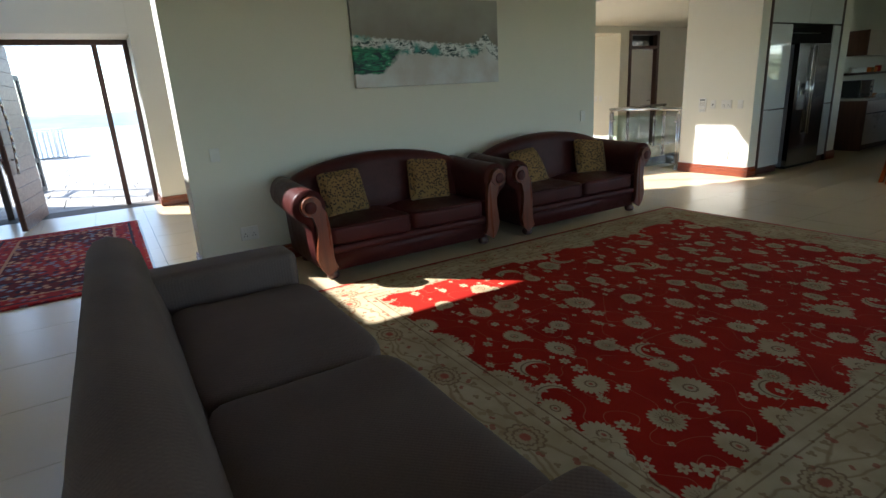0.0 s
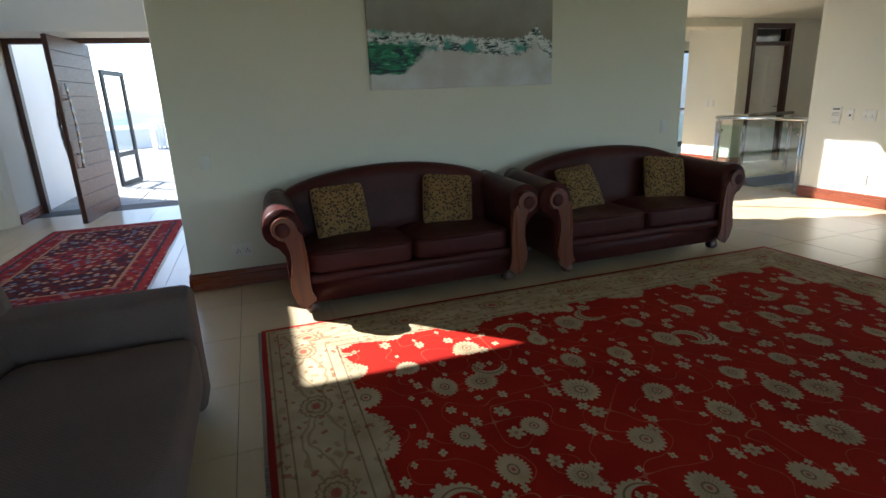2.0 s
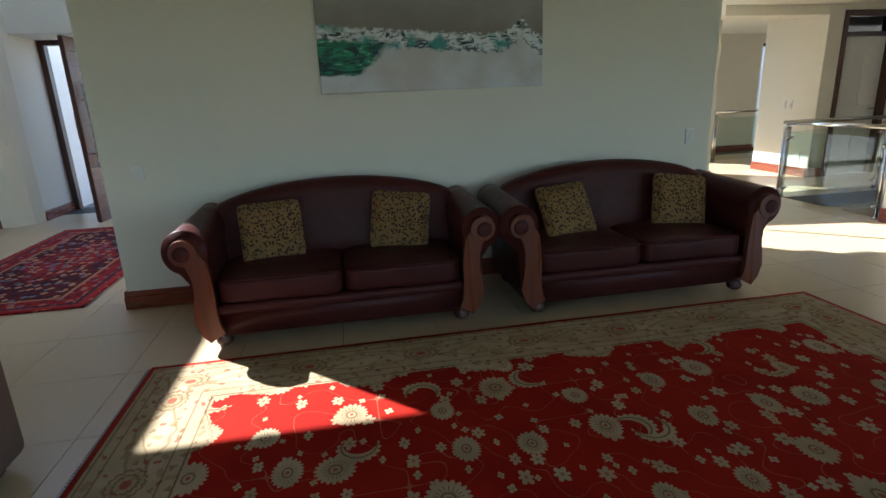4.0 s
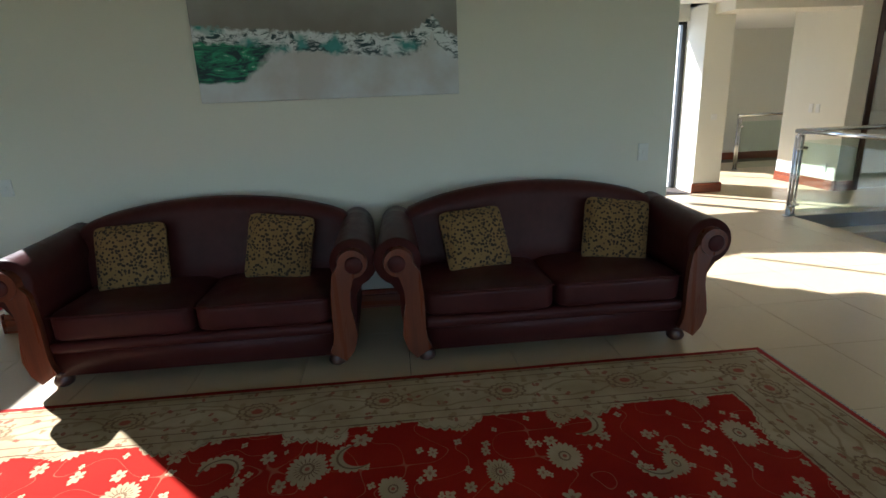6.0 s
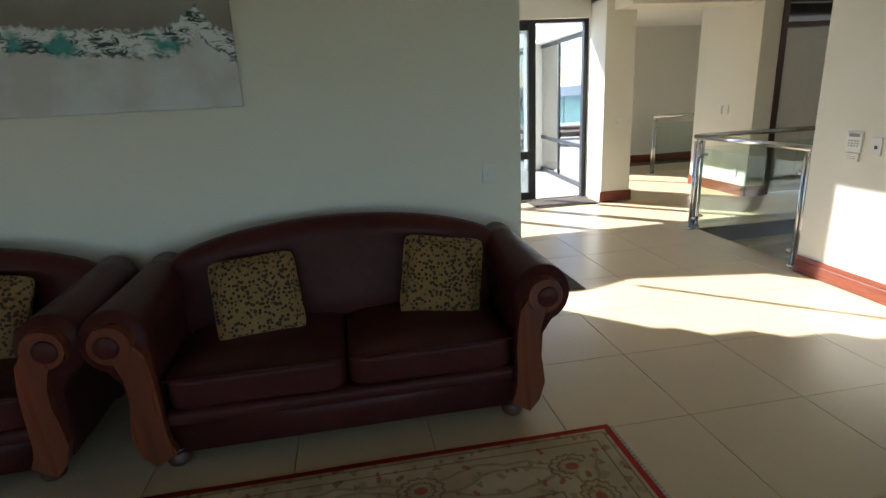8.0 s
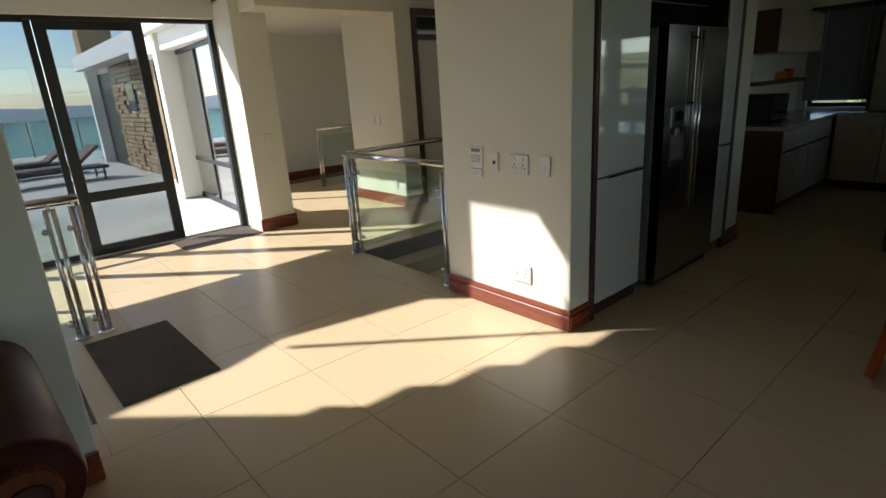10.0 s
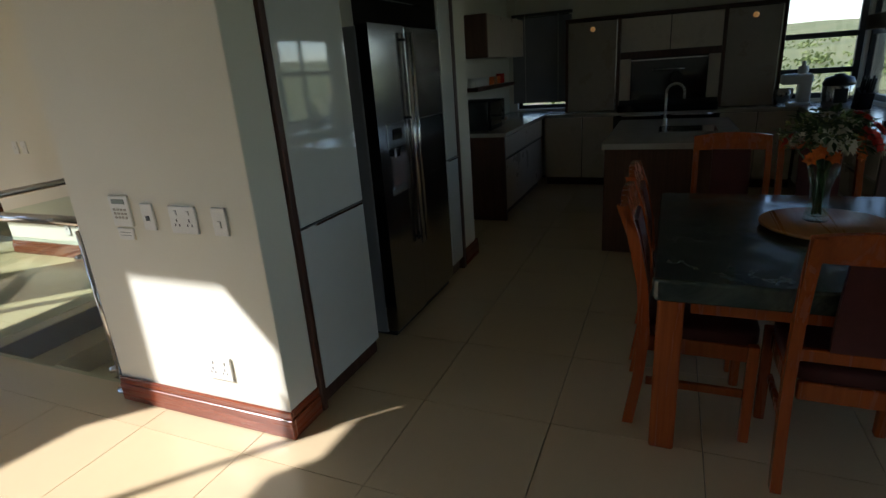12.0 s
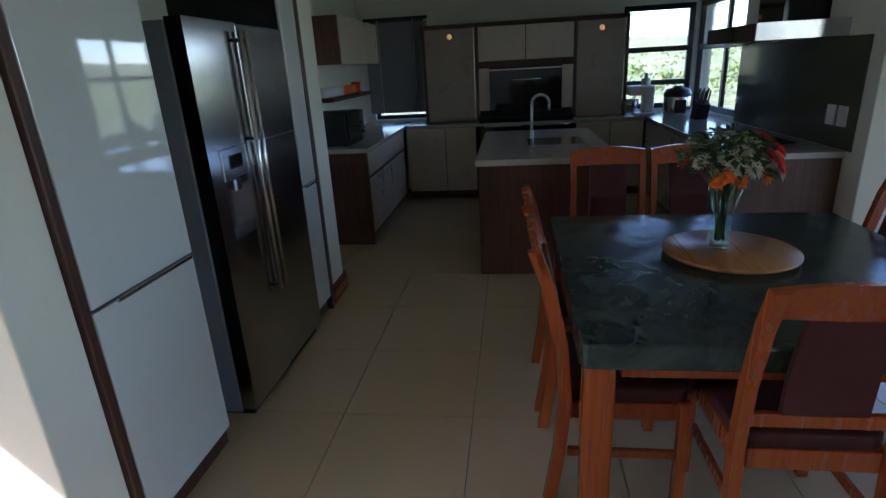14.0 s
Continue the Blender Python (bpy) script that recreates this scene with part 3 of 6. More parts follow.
# kitchen east wall with two openings
EX = 14.6
for y0, y1, z0, z1 in ((1.2, 1.4, 0, 2.6), (2.22, 4.6, 0, 2.6), (5.3, 5.42, 0, 2.6), (1.4, 2.22, 0, 0.93), (1.4, 2.22, 2.1, 2.6), (4.6, 5.3, 0, 0.93), (4.6, 5.3, 2.12, 2.6)):
    wall("wall_east", EX, EX + 0.2, y0, y1, z0, z1)
KY = 1.40
for x0, x1, z0, z1 in ((11.15, 13.2, 0, 2.6), (13.2, 14.6, 0, 0.93), (13.2, 14.6, 2.1, 2.6)):
    wall("wall_kitchen_south", x0, x1, KY - 0.2, KY, z0, z1)
# glazed side behind the walk
wall("wall_south_head", -3.8, 11.35, -2.2, -2, 2.6, 3.6)
for x0, x1 in ((-3.8, -2.6), (1.6, 1.9), (6.0, 6.3), (10.9, 11.35)):
    wall("wall_south", x0, x1, -2.2, -2, 0, 2.6)
# unseen overhangs, added to keep high sky light off the floor
structure(box("ceiling_eaves", -3.8, 13.6, -5.6, -2.2, 2.75, 2.95, "ceiling"))
structure(box("ceiling_eaves_east", 11.36, 13.6, -2.2, 1.19, 2.75, 2.95, "ceiling"))
wall("wall_dining_head", 11.15, 11.35, -2, 1.2, 2.4, 3.6)
wall("wall_upper_east", 11.15, 11.32, 1.2, 4.8, 2.6, 3.6)
structure(box("ceiling_kitchen", 11.15, 14.8, 1.2, 5.62, 2.6, 2.72, "ceiling"))
structure(box("ceiling_low", 7.25, 14.8, 5.88, 8.93, 2.5, 2.62, "ceiling"))
structure(box("ceiling_corridor", 8.5, 14.8, 8.93, 12.4, 2.5, 2.62, "ceiling"))
wall("beam_corridor", 8.6, 10.295, 8.5, 8.93, 2.36, 2.5)
CZ = 3.6
SH = K * CZ
# holes added in the unseen roof, shaped to the sun patches on rug and floor
PATCH_HOLE_A = (2.2 - SH, 0.9, 3.52 + SH, 8.6)
patch_edge = [(6.31, 5.98), (7.06, 5.22), (7.17, 5.21), (7.31, 5.05), (7.58, 5.04), (7.73, 4.90), (8.0, 4.89), (8.15, 4.75), (8.42, 4.75), (8.58, 4.60), (8.86, 4.60), (9.02, 4.44), (9.26, 4.44)]
patch_hole = [(x - SH, y + SH) for x, y in patch_edge + [(9.26, 5.02), (8.66, 5.62), (8.35, 5.93), (7.32, 6.14), (6.95, 6.02)]]


def roof_sheet():
    bm = bmesh.new()
    a, b, c, d = PATCH_HOLE_A
    vx0, vx1 = min(p[0] for p in patch_hole) - 0.02, max(p[0] for p in patch_hole) + 0.02
    vy0, vy1 = min(p[1] for p in patch_hole) - 0.02, max(p[1] for p in patch_hole) + 0.02
    t = CZ + 0.06
    for x0, x1, y0, y1 in ((-3.8, 11.35, -2.2, c), (-3.8, a, c, 10.5), (a, b, d, 10.5), (b, vx0, c, 10.5), (vx0, vx1, c, vy0), (vx0, vx1, vy1, 10.5), (vx1, 11.35, c, 10.5)):
        add_box(bm, x0, x1, y0, y1, CZ, t)
    # rectangle less the stepped outline round the shaped hole, as one triangulated ring
    rect = [(vx0, vy0), (vx1, vy0), (vx1, vy1), (vx0, vy1)]
    for z in (CZ, t):
        outer = [bm.verts.new((x, y, z)) for x, y in rect]
        inner = [bm.verts.new((x, y, z)) for x, y in patch_hole]
        es = [bm.edges.new((l[i], l[(i + 1) % len(l)])) for l in (outer, inner) for i in range(len(l))]
        bmesh.ops.triangle_fill(bm, use_beauty=True, use_dissolve=False, edges=es, normal=(0, 0, 1))
    # bar added across the hole to cast the thin shadow line
    p, q = Vector((7.33 - SH, 5.96 + SH, 0)), Vector((8.8 - SH, 4.66 + SH, 0))
    add_tube(bm, (*p.xy, CZ + 0.03), (*q.xy, CZ + 0.03), 0.022, 8)
    return shape("ceiling", bm, "ceiling")


structure(roof_sheet())

# skirtings
def skirting(x0, x1, y0, y1, along):
    """A moulded board: thick below, a thinner lip above."""
    bm = bmesh.new()
    add_box(bm, x0, x1, y0, y1, 0.001, 0.10, 0.004)
    g = 0.005
    add_box(bm, x0 + (0 if along == "x" else g), x1 - (0 if along == "x" else g), y0 + (g if along == "x" else 0), y1 - (g if along == "x" else 0), 0.10, 0.14, 0.006, 2)
    structure(shape("baseboard", bm, "skirt" if along == "x" else "skirt_y"))


skirting(1.56, 6.25, 5.408, 5.43, "x")
skirting(1.538, 1.56, 5.408, 5.77, "y")
skirting(8.637, 8.66, 4.777, 5.88, "y")
skirting(8.66, 8.86, 4.777, 4.80, "x")
skirting(8.478, 8.922, 8.907, 8.93, "x")
skirting(8.90, 8.923, 8.93, 9.45, "y")
skirting(10.277, 10.3, 8.477, 9.68, "y")
skirting(10.3, 10.56, 8.477, 8.5, "x")
skirting(8.95, 12.4, 12.177, 12.2, "x")
skirting(1.577, 1.6, 9.597, 10.3, "y")
skirting(1.6, 2.1, 9.597, 9.62, "x")
skirting(-0.9, -0.878, 9.48, 10.3, "y")
skirting(-3.6, -1.25, 9.097, 9.12, "x")
skirting(11.2, 11.222, 4.78, 5.42, "y")
skirting(10.92, 11.222, 4.777, 4.80, "x")


# stairwell below the floor
x0, x1, y0, y1 = WELL
for a, b, c, d in ((x0 - 0.12, x0, y0 - 0.12, y1 + 0.12), (x1, x1 + 0.12, y0 - 0.12, y1 + 0.12), (x0, x1, y0 - 0.12, y0), (x0, x1, y1, y1 + 0.12)):
    wall("wall_stairwell", a, b, c, d, -2.6, -0.25)
# dark mat colour stands in for the gloom at the bottom of the well
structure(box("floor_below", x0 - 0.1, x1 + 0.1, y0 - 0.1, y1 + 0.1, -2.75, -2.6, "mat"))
bm = bmesh.new()
for i in range(5):
    add_box(bm, x0 + 0.001, x1 - 0.001, y1 - 0.26 * (i + 1), y1 - 0.26 * i, -2.6, -0.17 * (i + 1), 0.004)
tagged(shape("stairs", bm, "tile"), "cream tiled steps going down in the stairwell", "stairs", kind="structure")

# second flight behind the sofa wall, going down towards the west
for a, b, c, d in ((3.28, 3.4, 5.8, 7.22), (6.3, 6.42, 5.8, 7.22), (3.4, 6.3, 5.8, 5.92), (3.4, 6.3, 7.10, 7.22)):
    wall("wall_stairwell_west", a, b, c, d, -2.6, -0.25)
structure(box("floor_below_west", 3.3, 6.4, 5.82, 7.2, -2.75, -2.6, "tile"))
bm = bmesh.new()
for i in range(9):
    add_box(bm, 6.299 - 0.28 * (i + 1), 6.299 - 0.28 * i, 5.922, 7.098, -2.6, -0.175 * (i + 1), 0.004)
tagged(shape("stairs_west", bm, "tile"), "cream tiled steps going down behind the sofa wall", "stairs", kind="structure")

# ---------------------------------------------------------------- glazing
def framed(name, x0, x1, z0, z1, mat="alu", w=0.06, d=0.05, mids=(), parent=None, glass_mat="pane", bars=()):
    """A framed pane in the local xz plane: rails, stiles, transoms at mids, uprights at bars, and the glass."""
    fr = []
    bm = bmesh.new()
    for a, b, c, e in ((x0, x0 + w, z0, z1), (x1 - w, x1, z0, z1), (x0 + w, x1 - w, z0, z0 + w), (x0 + w, x1 - w, z1 - w, z1)):
        add_box(bm, a, b, -d / 2, d / 2, c, e, 0.003)
    for m in mids:
        add_box(bm, x0 + w, x1 - w, -d / 2 + 0.004, d / 2 - 0.004, m - w / 2, m + w / 2, 0.003)
    for m in bars:
        add_box(bm, m - w / 2, m + w / 2, -d / 2 + 0.006, d / 2 - 0.006, z0 + w, z1 - w, 0.003)
    f = shape("frame", bm, mat, parent)
    g = box("pane", x0 + w * 0.6, x1 - w * 0.6, -0.004, 0.004, z0 + w * 0.6, z1 - w * 0.6, glass_mat, parent, bevel=0)
    g.visible_shadow = False
    return f, g


def window(name, x, y, z, rz, width, height, **kw):
    e = new(name)
    e.matrix_basis = pose(x, y, z, 0, 0, rz)
    structure(e)
    framed(name, 0, width, 0, height, parent=e, **kw)
    return e


for i, (a, b) in enumerate(((-2.6, 1.6), (1.9, 6.0), (6.3, 10.9))):
    window("window_%d" % (i + 1), a, -2.1, 0, 0, b - a, 2.6, w=0.07, mids=(1.9,), bars=((b - a) / 3, 2 * (b - a) / 3))
window("window_4", 11.25, -2, 0, 90, 3.2, 2.4, w=0.07, bars=(1.6,))
window("window_5", EX + 0.06, 1.41, 0.93, 90, 0.81, 1.17, w=0.06, mids=(0.3, 0.68))
window("window_6", 13.2, KY - 0.06, 0.93, 0, 1.42, 1.17, w=0.06, mids=(0.68,), bars=(0.55,))
window("window_7", EX + 0.1, 4.6, 0.93, 90, 0.7, 1.19, w=0.05)
# hidden window, added so sun and bounce brighten the corridor
window("window_11", 12.4, 12.3, 0, 0, 2.2, 2.3, w=0.06, bars=(1.1,))
window("window_8", 8.74, 9.96, 0.0, 86, 4.12, 2.25, w=0.06, mids=(0.62,), bars=(1.25, 2.6), glass_mat="solar_pane")

# fixed light left of the glass doors, and the leaf that stands shut
window("window_9", 5.95, 9.46, 0, 0, 0.9, 2.34, w=0.06, mids=(0.62,), glass_mat="tinted_pane")
# unseen glazing further west, added to bring more daylight into the hall
window("window_10", 2.6, 9.46, 0, 0, 3.35, 2.34, w=0.06, mids=(0.62,), bars=(1.1, 2.2))
d1 = new("door_1")
d1.matrix_basis = pose(6.86, 9.46, 0, 0, 0, 0)
tagged(d1, "dark aluminium glass door standing shut in its frame", "door", kind="structure")
framed("door", 0, 0.92, 0.01, 2.32, w=0.10, mids=(0.62,), parent=d1, glass_mat="tinted_pane")
bm = bmesh.new()
add_box(bm, 6.80, 8.5, 9.42, 9.5, 2.30, 2.34, 0.003)
add_box(bm, 8.44, 8.5, 9.42, 9.5, 0, 2.30, 0.003)
structure(shape("door_frame", bm, "alu"))

# entrance frame of dark wood with side lights
EY = 10.36
bm = bmesh.new()
for a, b in ((-0.9, -0.82), (-0.36, -0.28), (1.13, 1.20), (1.53, 1.6)):
    add_box(bm, a, b, EY - 0.06, EY + 0.06, 0, 2.36, 0.004)
add_box(bm, -0.9, 1.6, EY - 0.06, EY + 0.06, 2.36, 2.43, 0.004)
structure(shape("door_frame_entrance", bm, "dark_wood"))
for a, b in ((-0.82, -0.36), (1.20, 1.53)):
    g = structure(box("window_side_light", a, b, EY - 0.004, EY + 0.004, 0.02, 2.36, "pane", bevel=0))
    g.visible_shadow = False


def plank_door():
    """A pivot door of broad horizontal boards, standing open, with a long bowed bar on either side."""
    e = new("door_2")
    e.matrix_basis = pose(0.10, 10.30, 0, 0, 0, 264)
    tagged(e, "open dark wooden pivot door of horizontal boards with bowed steel pulls", "door", kind="structure")
    L, T = 1.30, 0.05
    core = box("leaf", 0, L, -T / 2 + 0.006, T / 2 - 0.006, 0.01, 2.34, "dark_wood", e)
    n = 13
    h = 2.33 / n
    for side in (-1, 1):
        for i in range(n):
            y = side * (T / 2 - 0.006)
            box("board", 0.0, L, min(y, y + side * 0.012), max(y, y + side * 0.012), 0.01 + i * h + 0.003, 0.01 + (i + 1) * h - 0.003, "plank", e, bevel=0.003)
        pts = [Vector((L - 0.16 + 0.035 * math.sin(math.pi * k / 8), side * (0.06 + 0.035 * math.sin(math.pi * k / 8)), 0.72 + 1.05 * k / 8)) for k in range(9)]
        tube("handle", pts, 0.015, "steel", e, 12)
        for z in (0.90, 1.58):
            bm = bmesh.new()
            add_tube(bm, (L - 0.14, side * T / 2, z), (L - 0.14, side * 0.085, z), 0.011, 10)
            shape("handle_post", bm, "steel", e, True)
    return e


plank_door()

# inner door with a dark frame beyond the stairwell
e = new("door_3")
e.matrix_basis = pose(10.56, 8.6, 0)
tagged(e, "white panelled door in dark wooden frame with dark fanlight", "door", kind="structure")
bm = bmesh.new()
for a, b, c, d in ((0, 0.08, 0, 2.42), (0.88, 0.96, 0, 2.42), (0.08, 0.88, 2.34, 2.42), (0.08, 0.88, 2.06, 2.12)):
    add_box(bm, a, b, -0.115, 0.11, c, d, 0.005)
shape("frame", bm, "dark_wood", e)
bm = bmesh.new()
add_box(bm, 0.085, 0.875, -0.02, 0.02, 0.01, 2.055, 0.004)
for z0, z1 in ((0.2, 0.9), (1.05, 1.9)):
    for a in (0.17, 0.52):
        add_box(bm, a, a + 0.27, -0.028, 0.028, z0, z1, 0.01, 2)
shape("leaf", bm, "white", e)
box("fanlight", 0.085, 0.875, -0.01, 0.01, 2.125, 2.335, "oven", e)
tube("handle", [Vector((0.80, -0.03, 1.0)), Vector((0.80, -0.06, 1.0)), Vector((0.70, -0.06, 1.0))], 0.009, "steel", e, 10)


# ---------------------------------------------------------------- balustrades
def balustrade(label, a, b, posts=(0.0, 1.0), group="balustrades"):
    """Steel posts and a round top rail with a clamped glass sheet, from a to b on the floor."""
    a, b = Vector((*a, 0)), Vector((*b, 0))
    L = (b - a).length
    e = new("balustrade")
    e.matrix_basis = Matrix.Translation(a) @ (b - a).to_track_quat("X", "Z").to_matrix().to_4x4()
    tagged(e, label, "balustrade", group)
    tube("top_rail", [Vector((-0.03, 0, 0.95)), Vector((L + 0.03, 0, 0.95))], 0.025, "steel", e, 18)
    for p in posts:
        x = p * L
        bm = bmesh.new()
        for dx in (-0.022, 0.022):
            add_tube(bm, (x + dx, 0, 0.0), (x + dx, 0, 0.90), 0.016, 12)
        add_tube(bm, (x, 0, 0.88), (x, 0, 0.945), 0.010, 10)
        add_tube(bm, (x, 0, 0.0), (x, 0, 0.012), 0.05, 18)
        shape("post", bm, "steel", e, True)
        for z in (0.12, 0.76):
            bm = bmesh.new()
            add_tube(bm, (x + (0.05 if p < 0.5 else -0.05), -0.03, z), (x + (0.05 if p < 0.5 else -0.05), 0.03, z), 0.018, 12)
            shape("clamp", bm, "steel", e, True)
    g = box("glass", 0.05, L - 0.05, -0.005, 0.005, 0.03, 0.84, "rail_glass", e, bevel=0)
    g.visible_shadow = False
    return e


balustrade("steel and glass balustrade beside the stairwell", (8.72, 7.31), (8.72, 5.96))
balustrade("steel and glass balustrade across the head of the stairwell", (8.80, 7.36), (10.26, 7.36))
balustrade("steel and glass balustrade at the back of the corridor", (10.36, 10.8), (12.2, 10.8))
balustrade("steel and glass balustrade behind the partition", (6.57, 7.17), (4.3, 7.17), (0.0, 0.06, 1.0))


# ---------------------------------------------------------------- living room: rugs and paintings
def rug(name, x0, x1, y0, y1, mat, label):
    hx, hy = (x1 - x0) / 2, (y1 - y0) / 2
    bm = bmesh.new()
    add_box(bm, -hx, hx, -hy, hy, 0.0, 0.012)
    bmesh.ops.subdivide_edges(bm, edges=[e for e in bm.edges if abs(e.verts[0].co.z - e.verts[1].co.z) < 1e-4], cuts=60, use_grid_fill=True)
    for v in bm.verts:
        if v.co.z > 0.005:
            v.co.z += 0.003 * noise.noise(v.co * 1.3)
        n = noise.noise(Vector((v.co.x * 2, v.co.y * 2, 3)))
        v.co.x += 0.006 * n
        v.co.y += 0.006 * noise.noise(Vector((v.co.x * 2, v.co.y * 2, 9)))
    ob = shape(name, bm, mat(hx, hy), None, True, pose((x0 + x1) / 2, (y0 + y1) / 2, 0.001))
    # short fringe of threads at both ends
    rng = random.Random(5)
    for side in (-1, 1):
        bm = bmesh.new()
        for i in range(int(hy * 2 / 0.02)):
            y = -hy + 0.01 + i * 0.02
            add_box(bm, side * hx + min(0, side * 0.02), side * hx + max(0, side * 0.02), y - 0.004, y + 0.004 + rng.random() * 0.003, 0.001, 0.006)
        tagged(shape("fringe", bm, "counter", ob), kind="stuff")
    return tagged(ob, label, "rug")


rug("area_rug", 2.04, 6.29, 1.05, 4.35, rug_mat, "red oriental wool rug with cream flowers and border")
rug("hall_rug", -0.30, 1.19, 5.56, 8.66, hall_rug_mat, "dark red and navy patterned runner rug in the hall")

px0, px1, pz0, pz1 = 3.10, 4.745, 1.475, 2.27
p = box("painting", -(px1 - px0) / 2, (px1 - px0) / 2, -0.02, 0.02, -(pz1 - pz0) / 2, (pz1 - pz0) / 2, canvas_mat(px1 - px0, pz1 - pz0), bevel=0.004, seg=2, at=pose((px0 + px1) / 2, 5.408, (pz0 + pz1) / 2))
tagged(p, "wide seascape canvas of breaking surf hung above the sofas", "painting")


# ---------------------------------------------------------------- leather sofas
def scroll_outline(s, cx, cz, r):
    """Arm section: a scroll above, a waisted side below. s is the outward side."""
    pts = []
    for k in range(19):
        a = radians(-70 + 270 * k / 18)
        pts.append((cx + r * math.cos(a), cz + r * math.sin(a)))
    pts += [(cx - r * 0.98, cz - 0.12), (cx - r * 0.95, 0.12), (cx - 0.02, 0.12), (cx - 0.005, 0.30), (cx + 0.0, 0.42)]
    return [(s * x, z) for x, z in pts]


def leather_sofa(x, y, label):
    """Origin at the middle of the front, on the floor; the back is towards +y."""
    e = thing("leather_sofa", x, y, 0, 0, label, "sofa", "leather sofas")
    W, D = 0.755, 0.80
    prism("base", [(-W, 0.07), (W, 0.07), (W, 0.25), (-W, 0.25)], "y", 0.04, D, "leather", e, 0.02, 3, True)
    # padded rail under the cushions
    bm = bmesh.new()
    add_box(bm, -W, W, 0.012, 0.14, 0.205, 0.275, 0.028, 4)
    shape("front_rail", bm, "leather", e, True)
    for i in (-1, 1):
        pad("seat_cushion", W - 0.005, 0.66, 0.16, "leather", e, 0.03, 9.0, pose(i * W / 2, 0.35, 0.345))
        bm = bmesh.new()
        add_tube(bm, (i * W / 2 - 0.36, 0.02, 0.42), (i * W / 2 + 0.36, 0.02, 0.42), 0.005, 8)
        shape("piping", bm, "leather", e, True)
    # arched back: a front slope that swells, and a rolled top
    bm = bmesh.new()
    N, R = 30, 12
    grid = []
    for i in range(N + 1):
        u = -1 + 2 * i / N
        top = 0.725 + 0.19 * max(0.0, math.cos(u * math.pi / 2)) ** 0.55
        xx = u * (W + 0.10)
        prof = [(0.57, 0.30), (0.545, 0.42), (0.555, 0.52), (0.60, top - 0.17), (0.60, top - 0.10), (0.605, top - 0.045), (0.64, top - 0.008), (0.69, top), (0.75, top - 0.03), (0.79, top - 0.11), (0.79, 0.5), (0.79, 0.12)]
        grid.append([bm.verts.new((xx, yy, zz)) for yy, zz in prof])
    for a, b in zip(grid, grid[1:]):
        for j in range(R - 1):
            bm.faces.new((a[j], b[j], b[j + 1], a[j + 1]))
    bm.faces.new(grid[0])
    bm.faces.new(grid[-1])
    shape("backrest", bm, "leather", e, True)
    for s in (-1, 1):
        # arm: scroll that sinks and narrows a little towards the back
        out = scroll_outline(1, W + 0.135, 0.61, 0.132)
        bm = bmesh.new()
        rows = []
        for t in (0.0, 0.03, 0.2, 0.4, 0.6, 0.74):
            lift = 0.035 * (t / 0.74) ** 1.5
            grow = 0.95 if t == 0 else 1.0
            rows.append([bm.verts.new((s * (W + 0.06 + (px - W - 0.06) * grow * (1 - 0.25 * t)), 0.03 + t, pz + (lift if pz > 0.4 else 0))) for px, pz in out])
        for a, b in zip(rows, rows[1:]):
            for j in range(len(a)):
                k = (j + 1) % len(a)
                bm.faces.new((a[j], a[k], b[k], b[j]))
        bm.faces.new(rows[0])
        bm.faces.new(rows[-1])
        shape("arm", bm, "leather", e, True)
        # carved facing: scroll, waist, swelling foot
        mid = [(0.10, 0.59, 0.052), (0.07, 0.54, 0.058), (0.054, 0.46, 0.052), (0.05, 0.37, 0.053), (0.058, 0.28, 0.060), (0.062, 0.20, 0.066), (0.045, 0.13, 0.062), (0.012, 0.08, 0.052)]
        bm = bmesh.new()
        left, right = [], []
        for i, (mx, mz, hw) in enumerate(mid):
            a, b = mid[max(0, i - 1)], mid[min(len(mid) - 1, i + 1)]
            d = Vector((b[0] - a[0], b[1] - a[1])).normalized()
            nrm = Vector((-d.y, d.x))
            left.append((mx + nrm.x * hw, mz + nrm.y * hw))
            right.append((mx - nrm.x * hw, mz - nrm.y * hw))
        cap = []
        mx, mz, hw = mid[0]
        d0 = (Vector(mid[0][:2]) - Vector(mid[1][:2])).normalized()
        base = math.atan2(d0.y, d0.x)
        for k in range(1, 6):
            a = base - math.pi / 2 + math.pi * k / 6
            cap.append((mx + hw * math.cos(a), mz + hw * math.sin(a)))
        ring = left[::-1] + cap[::-1] + right
        add_prism(bm, [(s * (W + px), pz) for px, pz in ring], "y", -0.012, 0.028)
        es = [ed for ed in bm.edges if len(ed.link_faces) == 2 and ed.calc_face_angle(0) > 1.2]
        bmesh.ops.bevel(bm, geom=es, offset=0.008, segments=2, affect="EDGES", profile=0.5)
        shape("carved_facing", bm, "sofa_wood", e)
        bm = bmesh.new()
        add_tube(bm, (s * (W + 0.128), 0.028, 0.617), (s * (W + 0.128), -0.020, 0.617), 0.084, 26, 0.078)
        shape("scroll", bm, "sofa_wood", e)
        bm = bmesh.new()
        add_tube(bm, (s * (W + 0.138), -0.016, 0.612), (s * (W + 0.138), -0.028, 0.612), 0.052, 24, 0.042)
        shape("scroll_centre", bm, "leather", e, True)
        for yy in (0.075, 0.72):
            lathe("foot", [(0.028, 0.0), (0.045, 0.012), (0.052, 0.032), (0.042, 0.055), (0.036, 0.075), (0.05, 0.085)], "dark_wood", e, 18, pose(s * (W - 0.005), yy, 0))
    return e


sofa = leather_sofa(3.145, 4.52, "oxblood leather sofa with carved wooden scroll arms against the wall")
copy_thing(sofa, pose(5.16, 4.49, 0))


